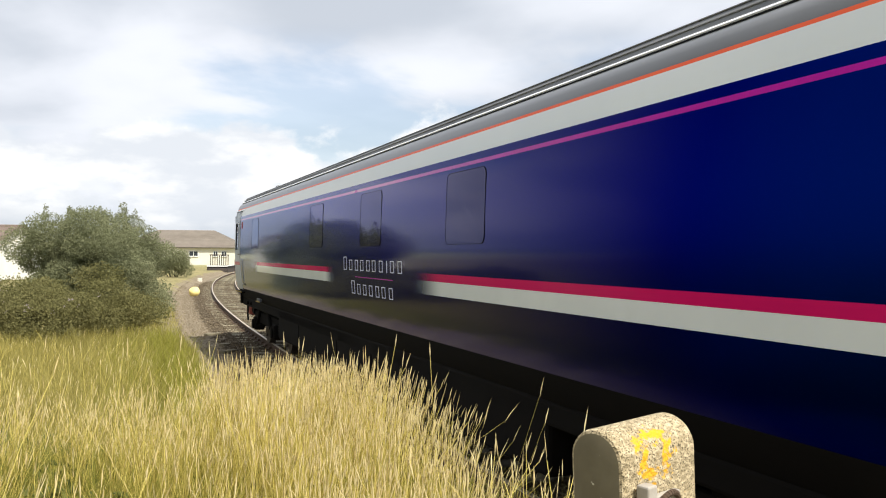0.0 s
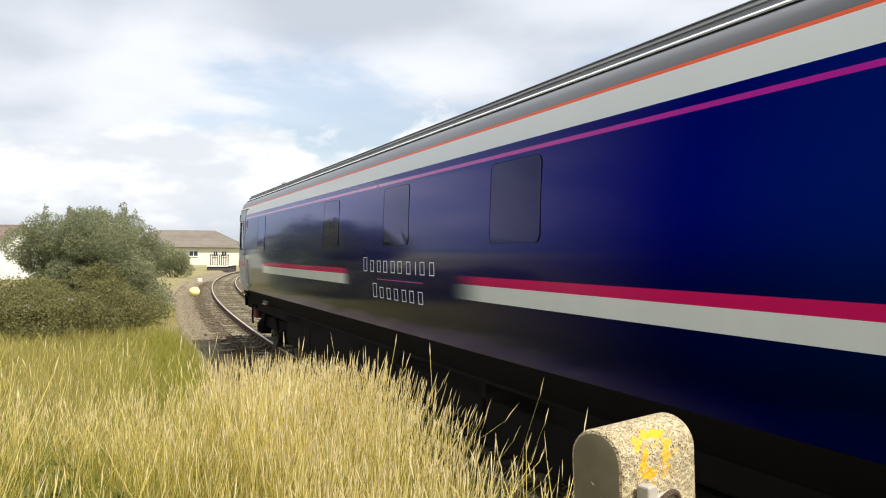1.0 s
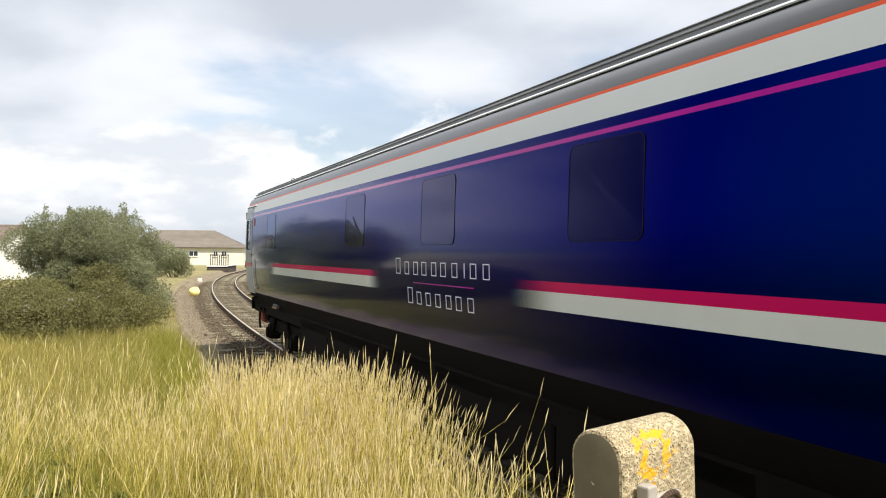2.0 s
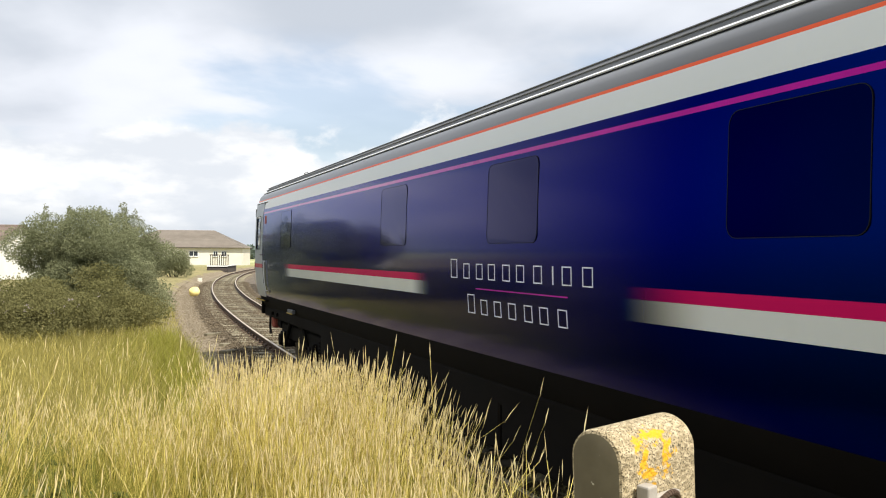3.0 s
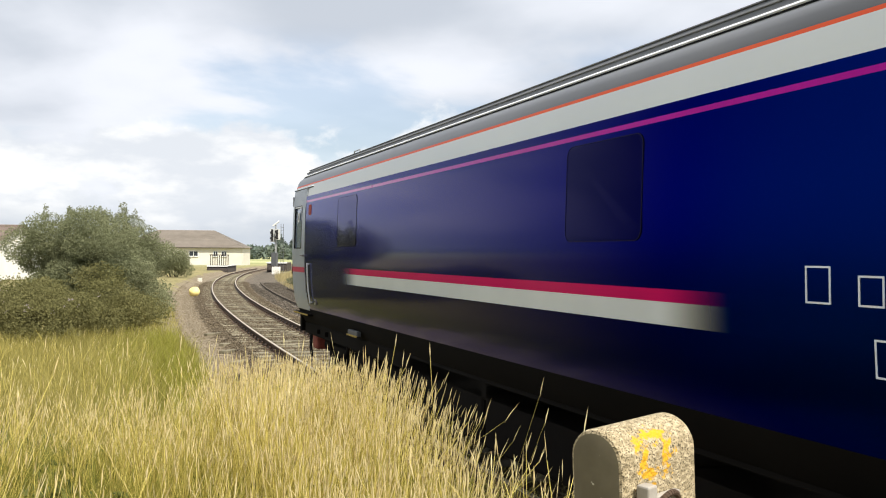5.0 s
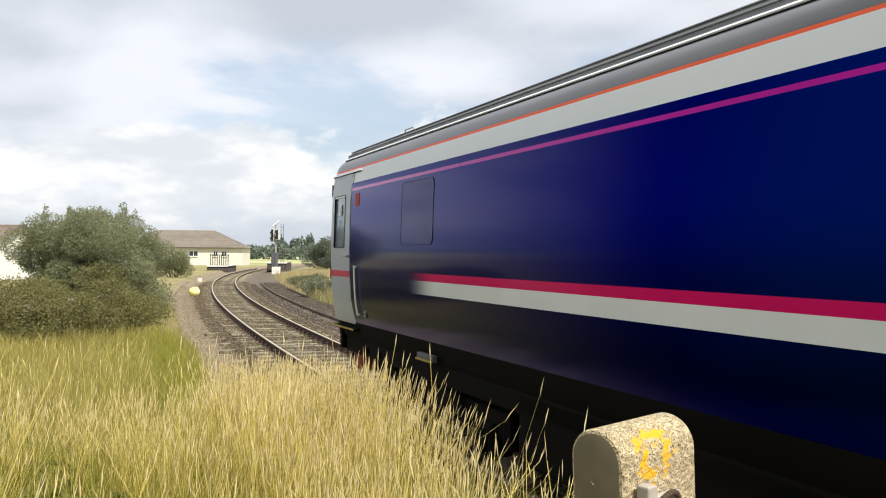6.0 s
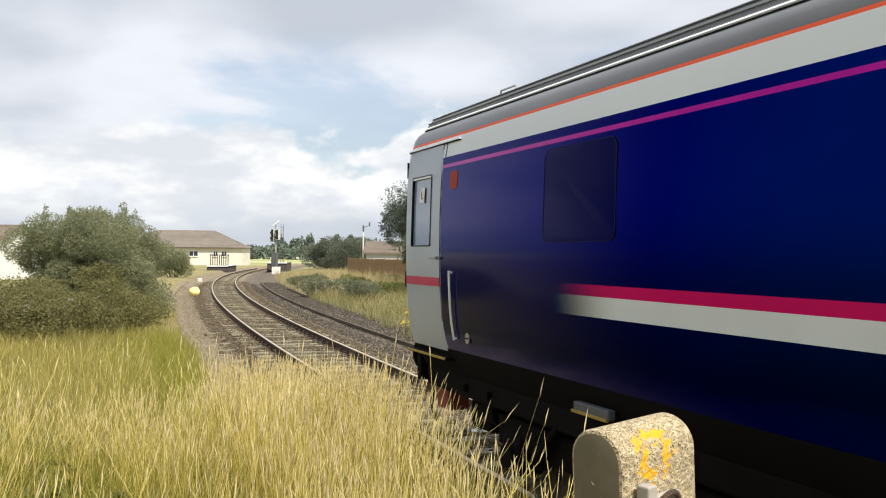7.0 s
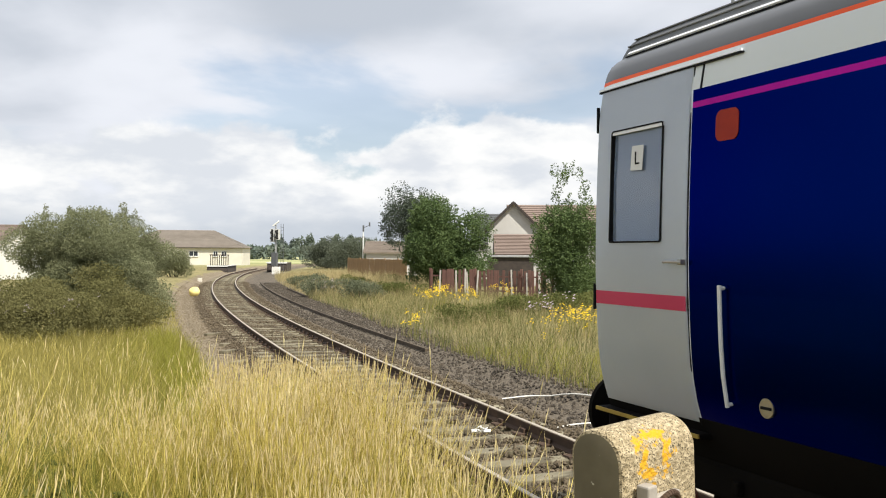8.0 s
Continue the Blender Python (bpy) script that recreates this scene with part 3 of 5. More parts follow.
    bm = box_bm((0.16, 0.022, 0.016), (0.84, -1.385, 2.073), 0.006)
    box_bm((0.03, 0.04, 0.03), (0.905, -1.372, 2.073), 0.006, bm)
    part("handle", bm, M["steel"], door, "polished lever handle")
    for zc in (1.85, 2.95):
        part("hinge", box_bm((0.012, 0.02, 0.16), (0.02, -(body_y(zc) + 0.006), zc), 0.003), M["rubber"], door, "black door hinge")
    # dark inner wall behind the door, with the window notice
    part("vestibule_wall", box_bm((1.05, 0.03, 2.0), (0.55, 0.45, 2.1), 0.0), M["vestibule"], coach, "dark blue wall added behind the door window")
    part("inner_wall", box_bm((0.03, 2.3, 2.0), (1.12, 0, 2.1), 0.0), M["vestibule"], coach, "dark blue cross wall added beside the door window")
    notice = part("notice", box_bm((0.115, 0.003, 0.145), (0.455, -1.346, 2.675), 0.0, rot=Euler((radians(-3), radians(2), 0)).to_matrix()), M["paper"], door, "white paper notice with a black letter")
    letter("L", 0.08, 0.43, -1.3495, 2.637, M["rubber"], notice)
    # gutters over the door and along the roof
    bm = side_patch(0.0, 1.30, 3.130, 3.142, 0.016, 0.03, cuts=1)
    part("door_gutter", bm, M["white_strip"], coach, "pale metal rain gutter over the door")
    # thin black strip stands in for the shadow below the gutter
    part("gutter_shadow_line", side_patch(0.0, 1.31, 3.118, 3.128, 0.012, 0.02, cuts=1), M["rubber"], coach, "black strip drawn as the shadow under the gutter")
    bm = bmesh.new()
    box_bm((COACH_LEN - 0.2, 0.026, 0.014), (COACH_LEN / 2, -1.168, 3.366), 0.003, bm, Euler((radians(42), 0, 0)).to_matrix())
    part("roof_gutter", bm, M["white_strip"], coach, "bright metal rain strip along the roof")
    bm = bmesh.new()
    box_bm((COACH_LEN - 0.2, 0.010, 0.007), (COACH_LEN / 2, -1.188, 3.344), 0.0, bm)
    part("roof_seam", bm, M["rubber"], coach, "dark seam below the rain strip")
    # roof ribs and vents
    for i in range(5):
        zc, yc = ((3.428, 1.122), (3.474, 1.085), (3.512, 1.00), (3.56, 0.88), (3.59, 0.78))[i]
        part("roof_rib", box_bm((COACH_LEN - 0.06 - 0.04 * i, 0.020, 0.008), (COACH_LEN / 2, -yc, zc), 0.004), M["roof_dark"], coach)
    bm = bmesh.new()
    cyl_bm(0.011, 0.011, (0.02, -0.32, 3.66), (0.06, -0.32, 3.83), 6, bm)
    cyl_bm(0.011, 0.011, (0.06, -0.32, 3.83), (0.40, -0.32, 3.83), 6, bm)
    cyl_bm(0.011, 0.011, (0.40, -0.32, 3.83), (0.44, -0.32, 3.66), 6, bm)
    part("roof_handle", bm, M["galv"], coach, "metal lifting loop on the roof")
    for a in (2.5, 6.0, 9.5, 13.0, 16.5, 20.0):
        part("roof_vent", box_bm((0.5, 0.35, 0.05), (a, -0.15, 3.72), 0.02), M["roof_dark"], coach, "low grey roof vent")
    # corner pillar strips
    part("door_seal", side_patch(0.928, 0.936, 1.2, 3.12, 0.004, 0.01), M["rubber"], coach, "dark joint between door and body")
    part("pillar_strip", side_patch(1.0, 1.012, 2.99, 3.118, 0.004, 0.01, cuts=2), M["rubber"], coach, "dark panel joint")
    # windows
    for a in WINDOWS:
        w = part("window", side_patch(a, a + 0.93, 2.2, 2.85, 0.004, 0.02, r=0.07), M["dark_glass"], coach, "dark tinted sealed window")
        part("window_seal", ring_patch(a, a + 0.93, 2.2, 2.85, 0.004, 0.0055, 0.02, 0.07), M["rubber"], w, "black rubber window seal")
    # door-open lamp, grab rail, lock
    part("door_lamp", side_patch(1.14, 1.31, 2.69, 2.85, 0.004, 0.03, r=0.04), M["lamp_orange"], coach, "square orange door lamp")
    bm = bmesh.new()
    pts = [(1.22, 1.345), (1.22, 1.5), (1.22, 1.65), (1.22, 1.8), (1.22, 1.96)]
    for (a0, z0), (a1, z1) in zip(pts, pts[1:]):
        cyl_bm(0.011, 0.011, (a0, -(body_y(z0) + 0.03), z0), (a1, -(body_y(z1) + 0.03), z1), 10, bm)
    for zc in (1.36, 1.945):
        cyl_bm(0.010, 0.010, (1.22, -(body_y(zc) + 0.03), zc), (1.22, -(body_y(zc) - 0.01), zc), 8, bm)
    part("grab_rail", bm, M["white"], coach, "white vertical grab rail")
    bm = cyl_bm(0.048, 0.048, (1.48, -1.28, 1.38), (1.48, -1.312, 1.38), 20)
    lock = part("lock_plate", bm, M["steel"], coach, "round metal lock plate")
    part("lock_bar", box_bm((0.07, 0.01, 0.014), (1.48, -1.313, 1.38), 0.002), M["rubber"], lock)
    # the emblem, two rows of plain outlined bars
    for xs, z, hgt in (((11.51, 11.82, 12.11, 12.37, 12.66, 12.92, 13.22, 13.51, 13.67, 13.96), 1.892, 0.135), ((11.90, 12.19, 12.47, 12.75, 13.04, 13.30, 13.59), 1.592, 0.13)):
        for i, x in enumerate(xs):
            h = hgt * (1.28 if i == 0 else 1.0)
            if i == 7:
                bm = side_patch(x + 0.02, x + 0.036, z, z + h, 0.004, 0.005, cuts=1)
            else:
                bm = ring_patch(x + 0.015, x + (0.15 if i == 0 else 0.135), z + 0.009, z + h - 0.009, 0.009, 0.004, 0.005, -0.007)
            part("emblem_bar", bm, M["letter"], coach, "thin pale outlined bar of the emblem")
    part("emblem_rule", side_patch(12.10, 13.75, 1.806, 1.816, 0.003, 0.004, cuts=1), M["pink"], coach, "thin pink line between the bars")
    # step board and end gear
    part("step_board", box_bm((1.0, 0.10, 0.035), (0.48, -1.255, 1.145), 0.008), M["underframe"], coach, "black step board under the door")
    part("step_edge", box_bm((1.0, 0.012, 0.022), (0.48, -1.312, 1.15), 0.002), M["yellow_line"], coach, "dirty yellow step edge")
    part("headstock", box_bm((0.12, 2.4, 0.30), (0.0, 0, 0.98), 0.02), M["underframe"], coach, "black end beam")
    for y in (-0.87, 0.87):
        bm = cyl_bm(0.09, 0.09, (0.0, y, 1.05), (-0.42, y, 1.05), 14)
        cyl_bm(0.23, 0.23, (-0.42, y, 1.05), (-0.46, y, 1.05), 24, bm)
        part("buffer", bm, M["underframe"], coach, "round black buffer")
    bm = box_bm((0.55, 0.22, 0.25), (-0.2, 0, 0.84), 0.04)
    part("coupler", bm, M["coupler"], coach, "red-brown coupler head")
    for y in (-1.0, -0.5, 0.5):
        bm = cyl_bm(0.025, 0.025, (-0.05, y, 0.95), (-0.12, y, 0.55), 8)
        cyl_bm(0.025, 0.025, (-0.12, y, 0.55), (-0.02, y, 0.40), 8, bm)
        part("brake_hose", bm, M["coupler"] if y == -0.5 else M["rubber"], coach, "hanging brake hose")
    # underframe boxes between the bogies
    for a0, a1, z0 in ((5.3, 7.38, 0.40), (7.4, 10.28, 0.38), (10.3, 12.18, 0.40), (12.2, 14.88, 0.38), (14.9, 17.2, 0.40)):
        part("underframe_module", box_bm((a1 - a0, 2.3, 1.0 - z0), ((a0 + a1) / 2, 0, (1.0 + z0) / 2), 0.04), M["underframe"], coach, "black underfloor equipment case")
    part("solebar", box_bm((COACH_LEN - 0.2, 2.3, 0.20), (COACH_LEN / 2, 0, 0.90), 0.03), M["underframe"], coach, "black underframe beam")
    for a in (0.75, COACH_LEN - 0.75):
        part("retention_tank", box_bm((0.5, 1.7, 0.32), (a, 0, 0.58), 0.06), M["underframe"], coach, "black underfloor tank")
    part("drawgear", box_bm((0.30, 0.26, 0.30), (0.10, -0.86, 0.68), 0.05), M["coupler"], coach, "red-brown iron drawgear casting")
    part("air_reservoir", cyl_bm(0.13, 0.13, (1.15, -0.95, 0.72), (1.5, -0.95, 0.72), 14), M["underframe"], coach, "black air reservoir")
    for a in (1.12, 1.62):
        part("bracket", box_bm((0.05, 0.05, 0.07), (a, -1.17, 0.90), 0.01), M["underframe"], coach, "black metal bracket")
    for b in (3.3, 19.3):
        bogie(coach, b)
    step = part("foot_step", box_bm((0.44, 0.06, 0.07), (3.45, -1.25, 1.075), 0.01), M["galv_dark"], coach, "grey metal foot step")
    part("step_edge", box_bm((0.45, 0.02, 0.02), (3.45, -1.285, 1.045), 0.003), M["yellow_line"], step, "dirty yellow step edge")
    return coach


def letter(ch, size, a, y, z, material, parent):
    cu = bpy.data.curves.new("letter", "FONT")
    cu.body = ch
    cu.size = size / 0.73
    cu.extrude = 0.0015
    tmp = bpy.data.objects.new("letter_tmp", cu)
    me = bpy.data.meshes.new_from_object(tmp)
    bpy.data.objects.remove(tmp)
    me.name = "letter"
    me.transform(Matrix.Translation((a, y, z)) @ Matrix.Rotation(radians(90), 4, "X"))
    me.materials.clear()
    return part_mesh("letter", me, material, parent)


WHEELS = []


def bogie(coach, b):
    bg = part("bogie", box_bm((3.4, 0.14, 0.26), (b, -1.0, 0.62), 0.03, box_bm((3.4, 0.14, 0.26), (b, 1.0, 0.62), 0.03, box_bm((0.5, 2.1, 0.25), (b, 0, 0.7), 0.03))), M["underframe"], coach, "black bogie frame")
    for dx in (-1.3, 1.3):
        for y in (-1.0, 1.0):
            bm = box_bm((0.32, 0.24, 0.3), (b + dx, y * 1.03, 0.47), 0.04)
            cyl_bm(0.11, 0.11, (b + dx, y * 1.16, 0.457), (b + dx, y * 1.19, 0.457), 14, bm)
            part("axle_box", bm, M["underframe"], bg)
            bm = bmesh.new()
            for k in range(5):
                cyl_bm(0.085, 0.085, (b + dx + 0.3, y, 0.42 + 0.055 * k), (b + dx + 0.3, y, 0.455 + 0.055 * k), 12, bm)
            part("spring", bm, M["underframe"], bg, "coil spring")
        part("damper", cyl_bm(0.035, 0.035, (b + dx * 0.7, -1.12, 0.5), (b + dx * 0.4, -1.12, 0.85), 10), M["underframe"], bg, "black tubular damper")
        bm = cyl_bm(0.08, 0.08, (0, -0.72, 0), (0, 0.72, 0), 14)
        for y in (-0.752, 0.752):
            s = 1 if y > 0 else -1
            cyl_bm(0.457, 0.457, (0, y - 0.06, 0), (0, y + 0.06, 0), 40, bm)
            cyl_bm(0.485, 0.485, (0, y - s * 0.075, 0), (0, y - s * 0.055, 0), 40, bm)
            cyl_bm(0.36, 0.20, (0, y + s * 0.061, 0), (0, y + s * 0.085, 0), 30, bm)
        for k in range(4):
            t = k * math.pi / 2
            cyl_bm(0.03, 0.03, (0.27 * math.cos(t), -0.80, 0.27 * math.sin(t)), (0.27 * math.cos(t), -0.86, 0.27 * math.sin(t)), 8, bm)
        wh = part("wheelset", bm, M["steel_dark"], bg, "dark steel wheelset", pose(b + dx, 0, 0.457))
        WHEELS.append((wh, b + dx))
    part("sand_pipe", cyl_bm(0.02, 0.02, (b - 1.95, -0.75, 0.7), (b - 1.8, -0.75, 0.12), 8), M["underframe"], bg, "black pipe above the rail")


# added inner walls, blue to give the door window its tone
M["vestibule"] = pm("vestibule_panel", (0.02, 0.055, 0.14), (0.04, 0.085, 0.18), 2, 0.6, 0.05)
M["steel_dark"] = pm("dirty_wheel_steel", (0.05, 0.042, 0.035), (0.10, 0.08, 0.065), 5, 0.6, 0.3, metal=0.4)


def travelled(t):
    """Where the coach's rear end stands along the track, in metres."""
    return S3[0] + S3[1] * t + S3[2] * t * t + S3[3] * t ** 3


def coach_pose(t):
    s = travelled(t)
    b1, b2 = on_track(s - 3.3)[0], on_track(s - 19.3)[0]
    u = (b1 - b2).normalized()
    rear = b1 + u * 3.3
    return pose(rear.x, rear.y, 0, 0, 0, math.degrees(math.atan2(-u.y, -u.x)))


def motions():
    walk(COACH, [(k * 0.1, coach_pose(k * 0.1)) for k in range(81)])
    s0 = travelled(0)
    for wh, a in WHEELS:
        walk(wh, [(k * 0.1, pose(a, 0, 0.457, 0, math.degrees((s0 - travelled(k * 0.1)) / 0.457), 0)) for k in range(81)])

# ================= plants =================


def blades(name, spots, material, label, category, hgt, width, lean, seed, heads=False, drop=0.0, rise=0.0):
    """Grass: each blade a bent, tapering strip in two planes; heads adds a seed spike."""
    rg = np.random.default_rng(seed)
    verts, faces, slot = [], [], []
    for x, y, z in spots:
        h = rg.uniform(*hgt) * (1 - drop * ease(4.2, 7.2, y)) * (1 - rise * (1 - ease(2.9, 5.0, y)) * ease(-1.1, -0.2, x))
        w = rg.uniform(*width)
        t = rg.uniform(0, 6.28)
        l = rg.normal(0, lean, 2)
        l += np.array([0.05, 0.03])
        wx, wy = w * math.cos(t), w * math.sin(t)
        k = len(verts)
        n = 4
        for i in range(n + 1):
            f = i / n
            cx, cy, cz = x + l[0] * h * f ** 1.8, y + l[1] * h * f ** 1.8, z + h * f * (1 - 0.25 * min(1, float(np.hypot(*l))) * f)
            ww = (1 - 0.85 * f) if not heads else 0.6
            verts.append((cx - wx * ww, cy - wy * ww, cz))
            verts.append((cx + wx * ww, cy + wy * ww, cz))
        for i in range(n):
            a = k + 2 * i
            faces.append((a, a + 1, a + 3, a + 2))
            slot.append(0)
        if heads:
            bx, by, bz = cx, cy, cz
            L = rg.uniform(0.04, 0.10)
            r = rg.uniform(0.0012, 0.0030)
            dx, dy = l[0] * 1.3, l[1] * 1.3
            k = len(verts)
            verts.append((bx, by, bz - 0.01))
            for q in range(4):
                an = q * 1.5708
                verts.append((bx + dx * L * 0.4 + r * math.cos(an), by + dy * L * 0.4 + r * math.sin(an), bz + L * 0.4))
            verts.append((bx + dx * L, by + dy * L, bz + L))
            for q in range(4):
                faces.append((k, k + 1 + q, k + 1 + (q + 1) % 4))
                faces.append((k + 5, k + 1 + (q + 1) % 4, k + 1 + q))
                slot += [1, 1]
    me = bpy.data.meshes.new(name)
    me.from_pydata(verts, [], faces)
    ob = part_mesh(name, me, [material, M["seed"]] if heads else material)
    if heads:
        me.polygons.foreach_set("material_index", slot)
    return tagged(ob, label, category, kind="stuff")


def scatter(n, x0, x1, y0, y1, seed, keep=None, dip=0.0):
    rg = np.random.default_rng(seed)
    out = []
    for x, y in zip(rg.uniform(x0, x1, n), rg.uniform(y0, y1, n)):
        if keep is None or keep(x, y):
            out.append((x, y, ground_z(x, y) - dip))
    return out


def build_grass():
    def near(x, y):
        d = side_of(x, y)
        if d > -3.05 + 0.13 * min(3.2, max(-1.0, y - 2.7)) - 0.12 * noise.noise((x * 2, y * 2, 1)):
            return False
        return x * x + y * y > 1.9 ** 2

    def clumpy(x, y):
        return near(x, y) and noise.noise((x * 1.1, y * 1.1, 7.0)) + 0.6 * noise.noise((x * 3, y * 3, 2.0)) > 0.02 + (0.2 if y > 6.2 else 0)

    def rim(x, y):
        return near(x, y) and side_of(x, y) > -3.7 and y < 6.2
    blades("tall_dry_grass", scatter(24000, -5.0, 1.2, 1.9, 7.0, 11, clumpy), M["straw"], "tall straw-coloured grass gone to seed on the bank", "grass", (0.40, 0.86), (0.0010, 0.0026), 0.17, 12, True, 0.42, 0.24)
    blades("rim_grass", scatter(30000, -2.5, 1.4, 2.3, 7.5, 31, rim), M["straw"], "tall pale seeding grass along the edge of the bank", "grass", (0.66, 0.98), (0.0010, 0.0020), 0.13, 32, True, 0.10, 0.36)
    blades("lone_stalks", scatter(260, -4.5, 0.9, 2.3, 7.0, 33, near), M["straw"], "single tall pale grass stalks", "grass", (0.85, 1.12), (0.0013, 0.0022), 0.16, 34, True, 0.2)
    blades("dry_grass", scatter(9000, -5.5, 1.2, 1.9, 7.6, 13, near), M["straw"], "dry yellow grass blades on the bank", "grass", (0.25, 0.66), (0.0014, 0.003), 0.34, 14, False, 0.4, 0.2)
    blades("green_grass", scatter(56000, -6.0, 1.5, 1.9, 9.5, 15, near), M["green_blade"], "green grass blades among the dry stems", "grass", (0.25, 0.66), (0.0016, 0.0040), 0.30, 16, False, 0.4)

    def fresh(x, y):
        d = side_of(x, y)
        return random.random() < 1 - ease(3.2, 4.7, -d + 0.5 * noise.noise((x * 0.6, y * 0.6, 8.0))) and d < -2.85 + 0.55 * noise.noise((x * 0.8, y * 0.8, 3.0)) and noise.noise((x * 0.8, y * 0.8, 6.0)) > -0.45
    blades("fresh_grass", scatter(42000, -8.5, -1.5, 9, 21, 35, fresh), M["fresh_blade"], "bright fresh green grass beside the path", "grass", (0.18, 0.48), (0.003, 0.006), 0.4, 36)

    blades("post_grass", scatter(170, 0.10, 0.46, 2.25, 3.0, 51, lambda x, y: side_of(x, y) < -2.5), M["straw"], "loose pale seeding stalks beside the post", "grass", (0.45, 0.92), (0.0012, 0.0022), 0.2, 52, True)

    # the bank goes on behind and beside the camera
    def behind(x, y):
        return side_of(x, y) < -2.65 and x * x + y * y > 0.36
    blades("back_grass", scatter(26000, -7, 4.5, -8, 2.0, 45, behind), M["green_blade"], "rough grass on the bank round the viewpoint", "grass", (0.12, 0.36), (0.002, 0.005), 0.35, 46)
    blades("back_straw", scatter(9000, -7, 4.5, -8, 1.6, 47, behind), M["straw"], "dry stems on the bank round the viewpoint", "grass", (0.2, 0.5), (0.0014, 0.003), 0.25, 48, True)

    def olive(x, y):
        return side_of(x, y) < -3.6 and x * x + y * y > 60
    blades("bank_grass", scatter(52000, -12, -1.5, 7, 21, 37, olive), M["olive_blade"], "olive and yellow grass below the brambles", "grass", (0.18, 0.5), (0.003, 0.007), 0.35, 38)
    blades("bank_straw", scatter(1500, -12, -1.5, 7, 17, 39, olive), M["straw"], "scattered dry stems below the brambles", "grass", (0.3, 0.7), (0.002, 0.004), 0.2, 40, True)
    blades("rim_leaves", scatter(20000, -1.4, 0.9, 1.9, 4.6, 43, lambda x, y: near(x, y) and side_of(x, y) > -3.6), M["fresh_blade"], "fresh green leaves low on the edge of the bank", "grass", (0.2, 0.5), (0.002, 0.0045), 0.35, 44)

    def foot(x, y):
        return -3.4 < side_of(x, y) < -2.55 - 0.15 * noise.noise((x * 3, y * 3, 5.0))
    blades("foot_grass", scatter(13000, -0.6, 1.3, 2.2, 4.4, 53, foot), M["fresh_blade"], "lush green grass at the foot of the post", "grass", (0.28, 0.68), (0.0018, 0.0036), 0.35, 54)
    blades("foot_stalks", scatter(800, -0.6, 1.2, 2.3, 4.4, 55, foot), M["straw"], "loose bleached stalks leaning over the ballast", "grass", (0.4, 0.85), (0.0013, 0.0022), 0.35, 56, True)

    def verge(x, y):
        d = side_of(x, y)
        return -7.5 < d < -2.65 and noise.noise((x * 0.9, y * 0.9, 4.0)) > -0.25
    blades("verge_grass", scatter(30000, -16, -0.5, 9, 34, 17, verge), M["olive_blade"], "olive and straw-coloured grass along the path", "grass", (0.15, 0.5), (0.004, 0.008), 0.4, 18)

    def right_verge(x, y):
        d = side_of(x, y)
        return 2.9 + 0.8 * ease(22, 34, y) < d < 11 and noise.noise((x * 0.5, y * 0.5, 9.0)) > -0.3
    sp = scatter(90000, -12, 13, 8, 46, 19, right_verge)
    scrub = scatter(26000, -24, 2, 44, 84, 41, lambda x, y: 3.9 < side_of(x, y) < 12 and noise.noise((x * 0.3, y * 0.3, 2.0)) > -0.35)
    blades("scrub", scrub, M["meadow_dry"], "brown seeding docks and rough grass along the line", "weeds", (0.35, 0.9), (0.008, 0.016), 0.25, 42)
    lush = scatter(16000, -2, 6.5, 10, 21, 57, lambda x, y: 3.1 < side_of(x, y) < 5.4 + noise.noise((x, y, 3.0)))
    blades("lush_grass", lush, M["fresh_blade"], "soft green grass at the edge of the stones", "grass", (0.12, 0.38), (0.003, 0.006), 0.45, 58)
    blades("meadow_grass", sp[:len(sp) // 2], M["meadow_dry"], "dry meadow grass beyond the track", "grass", (0.25, 0.7), (0.003, 0.007), 0.3, 20)
    blades("meadow_green", sp[len(sp) // 2:], M["meadow_green"], "green weeds and grass beyond the track", "grass", (0.2, 0.6), (0.005, 0.011), 0.35, 21)


